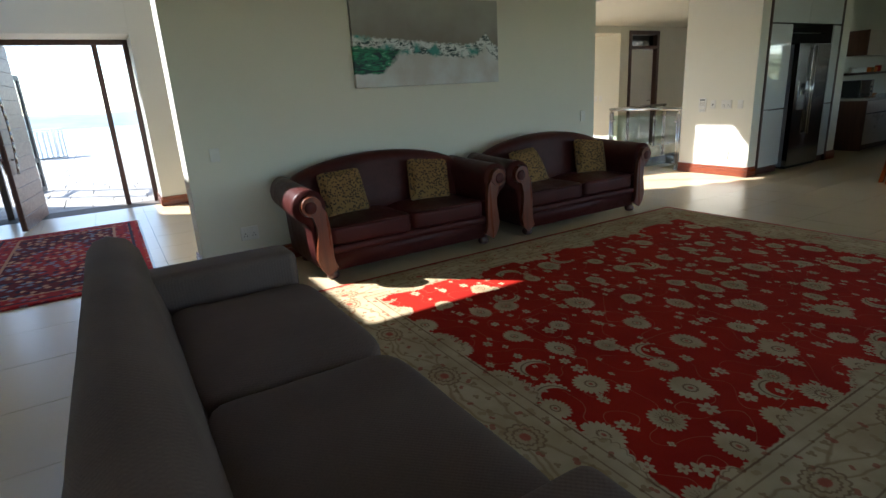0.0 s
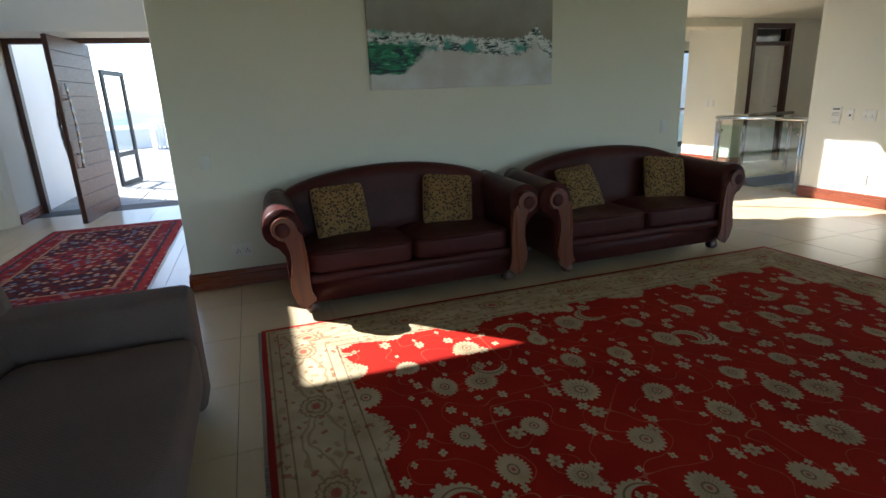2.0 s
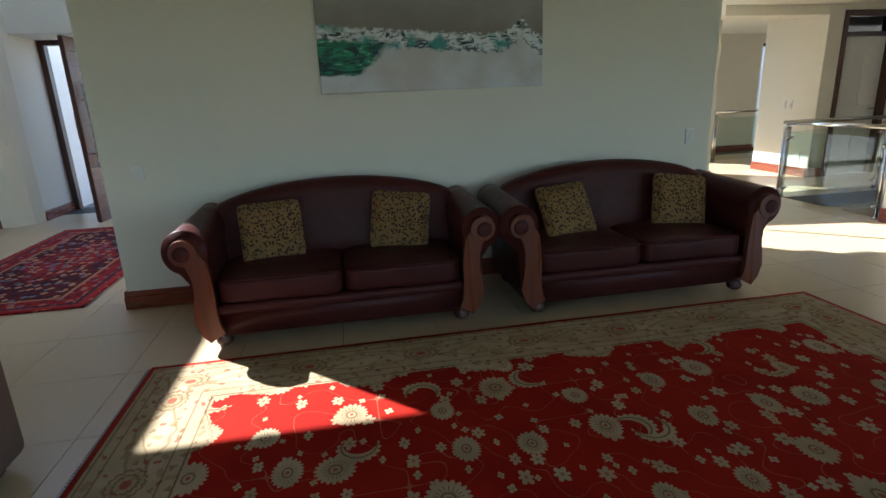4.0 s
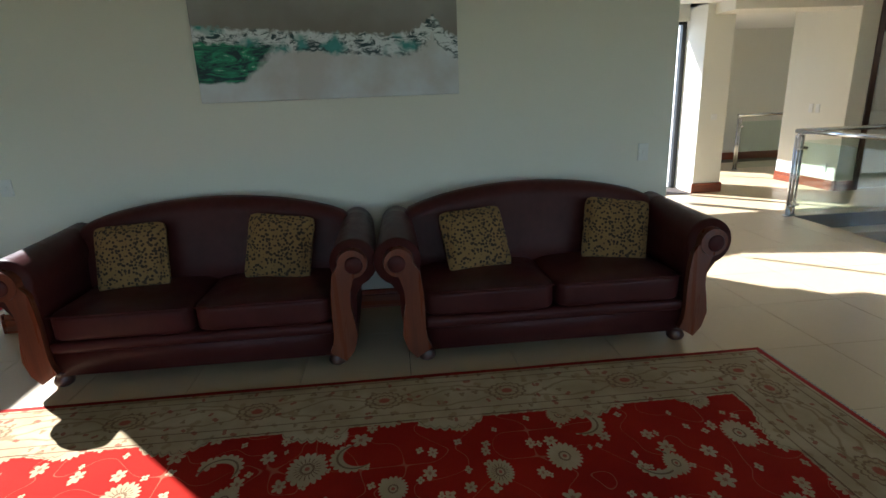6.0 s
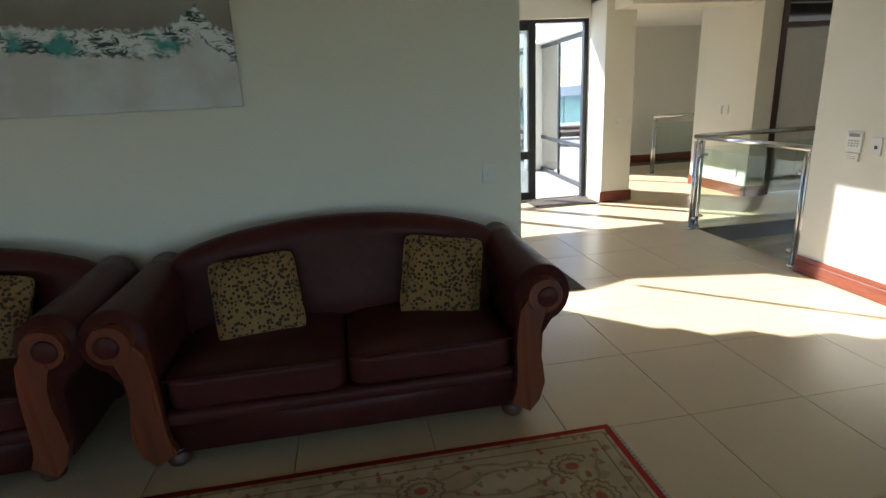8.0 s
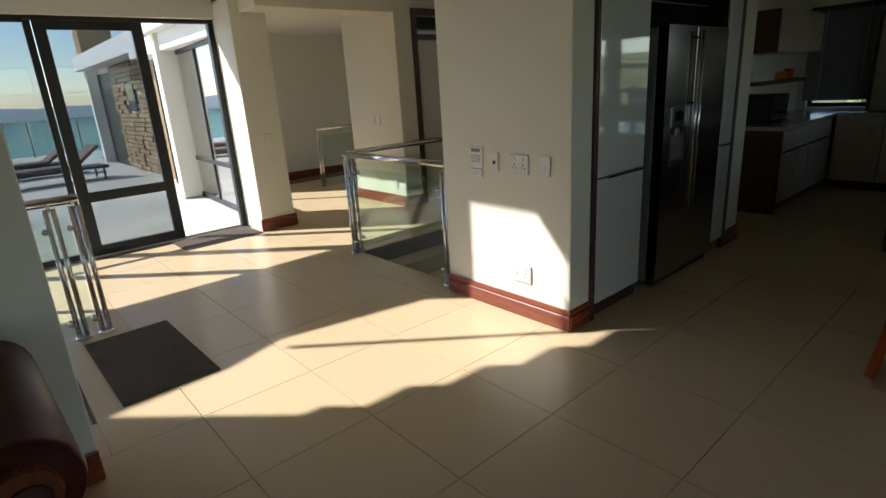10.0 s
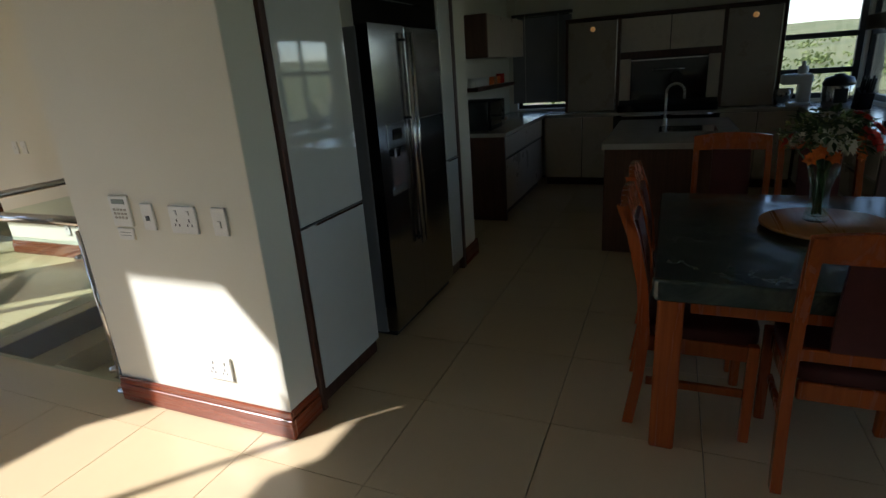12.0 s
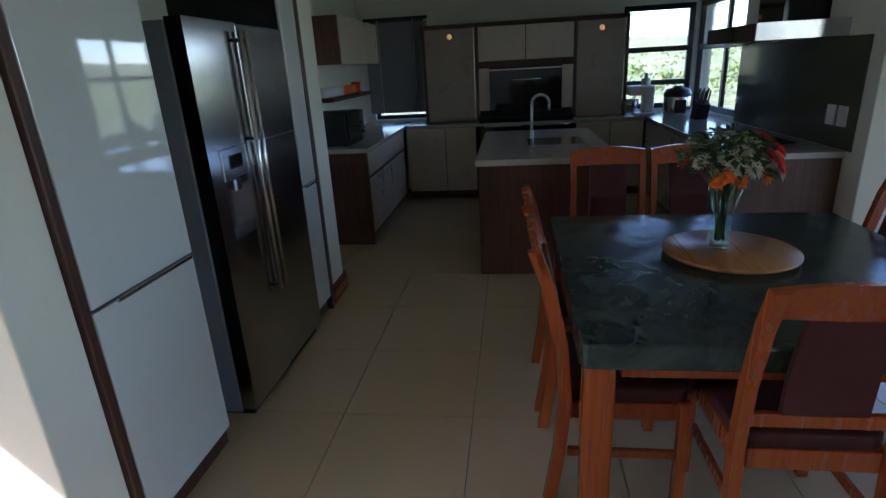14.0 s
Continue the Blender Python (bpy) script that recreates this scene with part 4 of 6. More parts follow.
def leopard_cushion(x, y, z, ry, rz, lean=-20):
    ob = pad("throw_cushion", 0.40, 0.40, 0.16, "leopard", None, 0.0, 7.0, Matrix.Translation((x, y, z)) @ pose(0, 0, 0, 90 + lean, 0, rz) @ pose(0, 0, 0, 0, 0, ry), 16, 1.0)
    return tagged(ob, "square leopard print cushion leaning on the leather sofa", "cushion", "leopard cushions")


leopard_cushion(2.70, 4.97, 0.605, 2, 4)
leopard_cushion(3.56, 4.98, 0.61, -6, -6)
leopard_cushion(4.76, 4.93, 0.595, 3, 8, -30)
leopard_cushion(5.66, 4.93, 0.60, -7, -8)


# ---------------------------------------------------------------- grey sofa
def grey_sofa():
    e = thing("grey_sofa", 0.86, 1.08, 0, 0, "charcoal fabric sofa with loose seat cushions and square arms", "sofa")
    L, D = 2.54, 0.94
    bm = bmesh.new()
    add_box(bm, 0.06, D - 0.04, 0.05, L - 0.05, 0.05, 0.27, 0.02, 2)
    shape("base", bm, "grey_fabric", e, True)
    prof = [(0.0, 0.06), (0.0, 0.70), (0.012, 0.765), (0.05, 0.81), (0.11, 0.825), (0.18, 0.80), (0.225, 0.74), (0.25, 0.60), (0.30, 0.40), (0.30, 0.06)]
    bm = bmesh.new()
    rows = []
    n = 26
    for i in range(n + 1):
        y = L * i / n
        end = min(y, L - y)
        shrink = 0.05 * max(0, 1 - end / 0.10) ** 2
        seam = 0.006 if abs(end - 0.62) < 0.05 else 0
        rows.append([bm.verts.new((px + (0.1 - px) * shrink, y, pz - (0.04 * max(0, 1 - end / 0.08) ** 2 + seam if pz > 0.5 else 0) + 0.006 * noise.noise(Vector((px * 4, y * 3, pz * 4))))) for px, pz in prof])
    for a, b in zip(rows, rows[1:]):
        for j in range(len(prof) - 1):
            bm.faces.new((a[j], b[j], b[j + 1], a[j + 1]))
    bm.faces.new(rows[0])
    bm.faces.new(rows[-1])
    shape("backrest", bm, "grey_fabric", e, True)
    for y0, y1 in ((0.0, 0.24), (L - 0.24, L)):
        bm = bmesh.new()
        add_box(bm, 0.16, D, y0, y1, 0.05, 0.62, 0.05, 5)
        shape("arm", bm, "grey_fabric", e, True)
    for i in range(2):
        pad("seat_cushion", 0.685, 1.015, 0.22, "grey_fabric", e, 0.025, 9.0, pose(0.62, 0.24 + 1.02 * (i + 0.5), 0.36))
    for xx in (0.1, D - 0.1):
        for yy in (0.1, L - 0.1):
            box("foot", xx - 0.03, xx + 0.03, yy - 0.03, yy + 0.03, 0, 0.06, "black", e)


grey_sofa()


# ---------------------------------------------------------------- fittings on the walls
def plate(name, m, w, h, label, category, marks=()):
    """A moulded plate facing local -y; marks are raised or dark pieces: x, z, w, h, depth, material, name."""
    e = new(name)
    e.matrix_basis = m
    tagged(e, label, category, "wall fittings")
    box("plate", -w / 2, w / 2, -0.012, 0, -h / 2, h / 2, "socket", e, bevel=0.004, seg=2)
    for x, z, mw, mh, d, mat, part in marks:
        box(part, x - mw / 2, x + mw / 2, -0.012 - d, -0.010, z - mh / 2, z + mh / 2, mat, e, bevel=0.0012)
    return e


def socket_marks():
    out = []
    for s in (-0.035, 0.035):
        out += [(s, -0.002, 0.007, 0.016, 0.0008, "black", "slot"), (s - 0.012, -0.022, 0.007, 0.012, 0.0008, "black", "slot"), (s + 0.012, -0.022, 0.007, 0.012, 0.0008, "black", "slot"), (s, 0.032, 0.016, 0.02, 0.004, "socket", "rocker")]
    return out


WEST = lambda y, z: pose(8.66, y, z, 0, 0, -90)
plate("wall_socket", WEST(5.17, 1.01), 0.15, 0.12, "white double wall socket on the cream wall", "socket", socket_marks())
plate("wall_socket", WEST(5.16, 0.30), 0.15, 0.12, "white double wall socket above the skirting", "socket", socket_marks())
plate("wall_switch", WEST(4.97, 1.01), 0.075, 0.12, "white single light switch plate", "switch", [(0, -0.01, 0.018, 0.028, 0.005, "socket", "rocker")])
plate("wall_switch", WEST(5.375, 1.015), 0.07, 0.12, "white plate with a small dark sensor", "switch", [(0, -0.005, 0.022, 0.022, 0.003, "black", "sensor")])
keys = [(0.0, 0.045, 0.08, 0.022, 0.002, "screen", "display")]
keys += [(-0.033 + 0.022 * i, 0.008 - 0.018 * j, 0.014, 0.010, 0.003, "counter", "key") for i in range(4) for j in range(3)]
plate("alarm_keypad", WEST(5.54, 1.035), 0.12, 0.14, "white alarm keypad with small grey display", "keypad", keys)
plate("keypad_note", WEST(5.54, 0.93), 0.10, 0.055, "white label plate under the alarm keypad", "label", [(0, 0.008, 0.07, 0.004, 0.0006, "screen", "text_bar"), (0, -0.006, 0.07, 0.004, 0.0006, "screen", "text_bar")])
plate("wall_switch", pose(6.05, 5.43, 1.03), 0.075, 0.12, "white single light switch beside the wall end", "switch", [(0, 0, 0.018, 0.03, 0.005, "socket", "rocker")])
plate("wall_switch", pose(1.79, 5.43, 1.0), 0.08, 0.11, "white blank wall plate on the pale wall", "switch", [(0, 0, 0.018, 0.03, 0.003, "socket", "rocker")])
plate("wall_socket", pose(1.965, 5.43, 0.30), 0.15, 0.12, "white double wall socket near the floor", "socket", socket_marks())
for y in (9.12, 8.99):
    plate("wall_switch", pose(10.3, y, 1.1, 0, 0, -90), 0.075, 0.12, "white light switch on the corridor pier", "switch", [(0, 0, 0.018, 0.03, 0.005, "socket", "rocker")])
plate("wall_switch", pose(8.72, 8.93, 1.05), 0.085, 0.08, "white light switch on the pillar", "switch", [(0, 0, 0.018, 0.03, 0.005, "socket", "rocker")])
plate("wall_socket", pose(10.3, 8.72, 0.3, 0, 0, -90), 0.08, 0.12, "white wall socket on the corridor pier", "socket", [(0, 0, 0.02, 0.02, 0.001, "black", "slot")])
plate("wall_switch", pose(1.6, 9.9, 1.15, 0, 0, -90), 0.08, 0.14, "white intercom plate beside the front door", "intercom", [(0, 0.03, 0.03, 0.03, 0.003, "socket", "button")])
plate("wall_switch", pose(-1.02, 9.24, 1.1, 0, 0, -45), 0.08, 0.1, "white light switch on the rounded hall pier", "switch", [(0, 0, 0.018, 0.03, 0.005, "socket", "rocker")])


def floor_mat(name, x0, x1, y0, y1, label, skew=0.0):
    e = new(name)
    e.matrix_basis = pose((x0 + x1) / 2, (y0 + y1) / 2, 0.001, 0, 0, skew)
    tagged(e, label, "mat", "door mats")
    hx, hy = (x1 - x0) / 2, (y1 - y0) / 2
    box("pile", -hx + 0.025, hx - 0.025, -hy + 0.025, hy - 0.025, 0, 0.012, "mat", e, bevel=0.003)
    bm = bmesh.new()
    for a, b, c, d in ((-hx, hx, -hy, -hy + 0.025), (-hx, hx, hy - 0.025, hy), (-hx, -hx + 0.025, -hy + 0.025, hy - 0.025), (hx - 0.025, hx, -hy + 0.025, hy - 0.025)):
        add_box(bm, a, b, c, d, 0, 0.008, 0.002)
    shape("edging", bm, "mat", e)


floor_mat("floor_mat", 6.42, 6.93, 5.98, 7.02, "dark brown carpet mat with rubber edging on tiles", 1)
floor_mat("door_mat", 7.60, 8.46, 8.86, 9.34, "brown coir door mat inside the glass doors", 1)


# ---------------------------------------------------------------- tall units and fridge
def tall_units():
    e = thing("tall_cabinet", 8.86, 4.775, 0, 0, "pale gloss lacquer tall cupboards with dark trim round the fridge recess", "cabinet")
    F = 0.02
    bm = bmesh.new()
    add_box(bm, 0.04, 0.58, F + 0.004, 0.69, 0.10, 2.55)
    add_box(bm, 1.76, 1.98, F + 0.004, 0.69, 0.10, 2.55)
    add_box(bm, 0.58, 1.76, F + 0.03, 0.69, 2.06, 2.55)
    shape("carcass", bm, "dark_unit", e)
    # back of the fridge recess, its shade put into the colour
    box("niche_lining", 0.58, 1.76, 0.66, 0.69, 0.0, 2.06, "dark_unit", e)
    for x, w in ((0.004, 0.034), (1.98, 0.055)):
        box("trim", x, x + w, -0.004, 0.09, 0.0, 2.60, "dark_wood", e)
    bm = bmesh.new()
    add_box(bm, 0.04, 1.98, -0.002, 0.02, 2.56, 2.60, 0.002)
    shape("trim_top", bm, "dark_wood", e)
    for x0, x1, z0, z1 in ((0.045, 0.575, 0.105, 0.905), (0.045, 0.575, 0.916, 2.035), (1.765, 1.975, 0.105, 0.905), (1.765, 1.975, 0.916, 2.035), (0.045, 1.01, 2.055, 2.55), (1.015, 1.975, 2.055, 2.55)):
        d = box("door", x0, x1, 0.0, F, z0, z1, "gloss", e, bevel=0.002)
        if z0 < 0.2:
            box("handle", x0 + 0.10 if x1 - x0 > 0.4 else x0 + 0.02, x1 - 0.02, -0.012, 0.004, z1 - 0.006, z1 + 0.008, "steel", d, bevel=0.002)
    for a, b in ((0.04, 0.60), (1.74, 1.98)):
        box("plinth", a, b, 0.035, 0.06, 0.0, 0.10, "dark_wood", e)
    box("niche_bar", 0.60, 1.75, 0.10, 0.12, 1.93, 1.945, "steel", e)


tall_units()


def fridge():
    e = thing("fridge", 9.63, 4.75, 0, 0, "tall brushed steel double-door fridge with water dispenser", "fridge")
    W, H = 0.92, 1.785
    box("body", 0.0, W, 0.075, 0.66, 0.03, H - 0.01, "blind", e, bevel=0.006)
    box("plinth", 0.03, W - 0.03, 0.03, 0.6, 0.0, 0.035, "black", e)
    split = 0.41
    dx0, dx1, dz0, dz1 = 0.10, 0.31, 0.86, 1.26
    # freezer door built round the dispenser recess
    bm = bmesh.new()
    for a, b, c, d in ((0.0, dx0, 0.05, H), (dx1, split - 0.003, 0.05, H), (dx0, dx1, 0.05, dz0), (dx0, dx1, dz1, H)):
        add_box(bm, a, b, 0, 0.07, c, d)
    bmesh.ops.remove_doubles(bm, verts=bm.verts, dist=0.0005)
    fd = shape("freezer_door", bm, "fridge", e)
    box("dispenser_back", dx0, dx1, 0.05, 0.069, dz0, dz1, "fridge", fd, bevel=0)
    box("dispenser_panel", dx0 - 0.008, dx1 + 0.008, -0.006, 0.05, 1.13, dz1 + 0.008, "fridge", fd, bevel=0.004)
    box("dispenser_display", dx0 + 0.05, dx1 - 0.05, -0.009, -0.004, 1.175, 1.235, "oven", fd, bevel=0.001)
    box("dispenser_spout", 0.18, 0.24, 0.0, 0.04, 1.07, 1.13, "steel", fd, bevel=0.008)
    bm = bmesh.new()
    for i in range(6):
        add_box(bm, dx0 + 0.012 + i * 0.032, dx0 + 0.026 + i * 0.032, -0.003, 0.05, dz0, dz0 + 0.012, 0.001)
    shape("drip_grille", bm, "steel", fd)
    rd = box("fridge_door", split + 0.003, W, 0.0, 0.07, 0.05, H, "fridge", e, bevel=0.012, seg=3)
    box("home_bar_door", split + 0.05, W - 0.02, -0.006, 0.004, 0.90, 1.26, "fridge", rd, bevel=0.004)
    box("badge", W - 0.13, W - 0.05, -0.002, 0.002, 1.70, 1.715, "steel", rd, bevel=0)
    for d, x in ((fd, split - 0.03), (rd, split + 0.03)):
        tube("handle", [Vector((x, -0.032, 0.50)), Vector((x, -0.032, 1.75))], 0.011, "steel", d, 14)
        bm = bmesh.new()
        for z in (0.54, 1.28, 1.71):
            add_tube(bm, (x, -0.032, z), (x, 0.004, z), 0.009, 10)
        tagged(shape("handle_mount", bm, "black", d, True), kind="stuff")


fridge()


# ---------------------------------------------------------------- kitchen
def north_run():
    e = thing("base_cabinet", 12.24, 4.80, 0, 0, "cream drawer units with walnut end and pale counter", "cabinet", "kitchen units")
    box("end_panel", 0.0, 0.04, 0.02, 0.62, 0.0, 0.86, "unit_wood", e)
    box("body", 0.04, 1.74, 0.045, 0.62, 0.10, 0.86, "dark_unit", e)
    box("plinth", 0.04, 1.74, 0.09, 0.12, 0, 0.10, "unit_wood", e)
    for i in range(2):
        for z0, z1 in ((0.105, 0.63), (0.645, 0.855)):
            d = box("drawer", 0.045 + i * 0.85, 0.885 + i * 0.85, 0.022, 0.044, z0, z1, "cream_unit", e, bevel=0.002)
            box("handle", 0.06 + i * 0.85, 0.87 + i * 0.85, 0.012, 0.03, z1 - 0.004, z1 + 0.006, "steel", d, bevel=0.001)
    box("counter", -0.01, 2.36, 0.0, 0.62, 0.86, 0.90, "counter", e, bevel=0.004, seg=2)


def east_run():
    e = thing("base_cabinet", 13.98, 1.42, 0, 0, "cream cupboards under a pale counter along the end wall", "cabinet", "kitchen units")
    box("body", 0.03, 0.60, 0.62, 3.36, 0.10, 0.86, "dark_unit", e)
    box("plinth", 0.07, 0.10, 0.62, 3.36, 0, 0.10, "unit_wood", e)
    for y0, y1 in ((0.64, 1.0), (1.01, 1.38), (2.54, 2.90), (2.91, 3.37)):
        box("door", 0.008, 0.028, y0, y1, 0.105, 0.855, "cream_unit", e, bevel=0.002)
    box("counter", 0.0, 0.60, 0.62, 3.37, 0.86, 0.90, "counter", e, bevel=0.004, seg=2)


def oven_wall():
    e = thing("oven_housing", 14.22, 2.22, 0, 0, "dark-framed cream oven housing with black ovens and frosted doors", "cabinet", "kitchen units")
    bm = bmesh.new()
    add_box(bm, 0.03, 0.36, 0.0, 2.36, 0.902, 2.0)
    shape("carcass", bm, "dark_unit", e)
    for y in (0.0, 0.57, 1.70, 2.32):
        box("frame_post", -0.004, 0.03, y, y + 0.035, 0.902, 2.0, "dark_wood", e)
    box("frame_top", -0.006, 0.03, -0.002, 2.358, 1.965, 2.005, "dark_wood", e)
    for y0, y1 in ((0.61, 1.145), (1.155, 1.695)):
        box("upper_door", 0.0, 0.028, y0, y1, 1.58, 1.955, "cream_unit", e, bevel=0.002)
    for y0, y1 in ((0.61, 0.73), (1.575, 1.695)):
        box("side_panel", 0.0, 0.028, y0, y1, 1.02, 1.50, "cream_unit", e, bevel=0.002)
    box("shelf_rail", -0.004, 0.028, 0.605, 1.70, 1.50, 1.575, "dark_wood", e)
    o = box("oven", -0.012, 0.028, 0.735, 1.57, 1.02, 1.49, "oven", e, bevel=0.004)
    box("oven_trim", -0.016, -0.010, 0.735, 1.57, 1.47, 1.485, "steel", o, bevel=0.001)
    box("oven_clock", -0.019, -0.014, 0.97, 1.33, 1.385, 1.47, "oven", o, bevel=0.001)
    tube("oven_handle", [Vector((-0.05, 0.98, 1.36)), Vector((-0.05, 1.32, 1.36))], 0.010, "steel", o, 10)
    box("oven_lower", -0.24, 0.028, 0.61, 1.695, 0.20, 0.98, "oven", e, bevel=0.006)
    for y0, y1 in ((0.66, 1.10), (1.20, 1.64)):
        tube("oven_handle", [Vector((-0.27, y0, 0.86)), Vector((-0.27, y1, 0.86))], 0.010, "steel", e, 10)
    for y0, y1 in ((0.04, 0.565), (1.74, 2.315)):
        box("frosted_door", 0.0, 0.02, y0, y1, 0.91, 1.955, "frost", e, bevel=0.002)
        lathe("cabinet_lamp", [(0.002, 0), (0.03, 0.001), (0.03, 0.006), (0.002, 0.007)], "lamp", e, 14, pose(-0.004, (y0 + y1) / 2, 1.87, 0, 90, 0))
        box("door_edge", -0.003, 0.0, y0, y0 + 0.012, 0.91, 1.955, "steel", e, bevel=0)


def south_run():
    e = thing("base_cabinet", 11.34, 1.41, 0, 0, "cream drawer unit with walnut end panel and pale counter", "cabinet", "kitchen units")
    box("end_panel", 0.0, 0.04, 0.0, 0.62, 0.0, 0.86, "unit_wood", e)
    box("body", 0.04, 3.2, 0.0, 0.595, 0.10, 0.86, "dark_unit", e)
    box("plinth", 0.04, 2.66, 0.52, 0.55, 0, 0.10, "unit_wood", e)
    for i in range(3):
        for z0, z1 in ((0.105, 0.39), (0.40, 0.62), (0.635, 0.855)):
            d = box("drawer", 0.05 + i * 0.87, 0.91 + i * 0.87, 0.598, 0.62, z0, z1, "cream_unit", e, bevel=0.002)
            box("handle", 0.30 + i * 0.87, 0.66 + i * 0.87, 0.615, 0.632, z1 - 0.012, z1 - 0.002, "steel", d, bevel=0.001)
    box("counter", -0.02, 3.24, 0.0, 0.645, 0.86, 0.90, "counter", e, bevel=0.004, seg=2)


def island():
    e = thing("kitchen_island", 11.42, 2.78, 0, 0, "walnut kitchen island with pale polished stone top", "island")
    box("body", 0.10, 1.66, 0.08, 0.98, 0.06, 0.855, "unit_wood", e)
    box("end_panel", 0.06, 0.10, 0.06, 1.0, 0.0, 0.855, "unit_wood", e)
    box("plinth", 0.14, 1.62, 0.12, 0.94, 0, 0.06, "black", e)
    box("top", 0.0, 1.72, 0.0, 1.02, 0.855, 0.90, "counter", e, bevel=0.005, seg=2)
    box("sink_rim", 0.62, 1.05, 0.16, 0.62, 0.899, 0.905, "steel", e, bevel=0.002)
    box("sink_basin", 0.65, 1.02, 0.19, 0.59, 0.80, 0.9055, "steel", e, bevel=0.01)


north_run(), east_run(), oven_wall(), south_run(), island()

# swan-neck tap on the island
e = thing("kitchen_tap", 12.46, 3.36, 0.90, 0, "chrome swan neck kitchen tap on the island", "tap")
lathe("base", [(0.028, 0), (0.028, 0.012), (0.02, 0.02), (0.02, 0.07), (0.014, 0.08)], "steel", e, 18)
pts = [Vector((0, 0, 0.06)), Vector((0, 0, 0.30))] + [Vector((0, -0.075 + 0.075 * math.cos(a), 0.30 + 0.075 * math.sin(a))) for a in [math.pi * k / 10 for k in range(1, 11)]] + [Vector((0, -0.15, 0.24))]
tube("spout", pts, 0.012, "steel", e, 12)
tube("lever", [Vector((0.02, 0, 0.05)), Vector((0.09, 0.01, 0.08))], 0.006, "steel", e, 8)

# wall cupboard, shelf and small things over the north counter
e = thing("wall_cabinet", 12.62, 5.08, 1.62, 0, "cream wall cupboards with walnut end", "cabinet", "kitchen units")
box("end_panel", 0, 0.03, 0, 0.33, 0, 0.42, "unit_wood", e)
box("body", 0.03, 1.48, 0.02, 0.33, 0, 0.42, "cream_unit", e)
for i in range(3):
    box("door", 0.033 + i * 0.483, 0.51 + i * 0.483, -0.002, 0.018, 0.002, 0.418, "cream_unit", e, bevel=0.002)
s = box("wall_shelf", 12.5, 13.95, 5.16, 5.415, 1.29, 1.33, "unit_wood", bevel=0.003)
tagged(s, "walnut wall shelf holding mugs and jars", "shelf")


def mug(x, y, z, mat, h=0.09, r=0.036):
    e = thing("mug", x, y, z, random.Random(x).uniform(0, 360), "small glazed mug standing on the wall shelf", "mug", "shelf crockery")
    lathe("cup", [(r * 0.8, 0), (r * 0.95, 0.01), (r, h), (r * 0.9, h), (r * 0.86, 0.012)], mat, e, 18)
    tube("handle", [Vector((r * 0.95 + 0.022 * math.sin(math.pi * k / 6), 0, h * 0.25 + h * 0.5 * k / 6)) for k in range(7)], 0.005, mat, e, 8)


for i in range(6):
    mug(12.62 + i * 0.1, 5.27, 1.33, "socket")
for i, m in enumerate(("orange", "susan", "orange", "red")):
    mug(13.3 + i * 0.13, 5.27, 1.33, m, 0.11 if i == 3 else 0.085, 0.05 if i == 3 else 0.038)

e = thing("microwave", 12.34, 4.98, 0.90, 0, "black microwave oven with steel front on the counter", "microwave")
box("body", 0, 0.50, 0.03, 0.40, 0.012, 0.30, "black", e, bevel=0.008)
box("door", 0.0, 0.38, 0.0, 0.03, 0.012, 0.30, "oven", e, bevel=0.006)
p = box("control_panel", 0.385, 0.50, 0.0, 0.03, 0.012, 0.30, "steel", e, bevel=0.006)
bm = bmesh.new()
for z in (0.10, 0.18):
    add_tube(bm, (0.44, -0.012, z), (0.44, 0.002, z), 0.02, 16)
shape("knob", bm, "black", e)
for x, y in ((0.04, 0.06), (0.46, 0.06), (0.04, 0.36), (0.46, 0.36)):
    box("foot", x - 0.012, x + 0.012, y - 0.012, y + 0.012, 0, 0.014, "black", e, bevel=0)
for x, mat, r, h in ((13.12, "red", 0.075, 0.07), (13.34, "susan", 0.09, 0.05), (12.98, "leaf", 0.035, 0.14)):
    b = lathe("bowl", [(r * 0.5, 0), (r * 0.6, 0.008), (r, h), (r * 0.94, h), (r * 0.5, 0.014)], mat, None, 22, pose(x, 5.18, 0.90))
    tagged(b, "small coloured kitchen bowl on the counter", "bowl", "counter bowls")

# slatted blind in the north end window
e = thing("window_blind", EX - 0.02, 4.55, 0.94, 0, "grey slatted blind drawn down nearly to the sill", "blind")
box("head_rail", -0.03, 0.01, 0, 0.80, 1.17, 1.21, "alu", e)
for i in range(36):
    box("slat", -0.025, 0.002, 0.01, 0.79, 0.075 + i * 0.030, 0.1048 + i * 0.030, "blind", e, bevel=0, at=pose(0, 0, 0))
for y in (0.18, 0.62):
    tube("cord", [Vector((-0.03, y, 0.06)), Vector((-0.03, y, 1.18))], 0.003, "socket", e, 6)

# splashback, hood and hob
structure(box("splashback", 11.28, 13.2, KY, KY + 0.006, 0.90, 1.60, "splash", bevel=0.001))
e = thing("cooker_hood", 11.52, KY + 0.006, 1.60, 0, "steel and black glass cooker hood over the hob", "hood")
box("canopy", 0.012, 0.92, 0, 0.56, 0, 0.11, "oven", e, bevel=0.004)
box("end_plate", 0.0, 0.012, 0, 0.56, 0, 0.11, "steel", e, bevel=0.002)
box("chimney", 0.26, 0.66, 0, 0.30, 0.10, 0.98, "oven", e, bevel=0.004)
for xx in (0.12, 0.80):
    lathe("hood_lamp", [(0.002, -0.008), (0.018, -0.008), (0.018, -0.004), (0.002, -0.003)], "lamp", e, 14, pose(xx, 0.38, 0))
box("filter", 0.05, 0.87, 0.03, 0.45, -0.006, 0.001, "black", e, bevel=0.001)
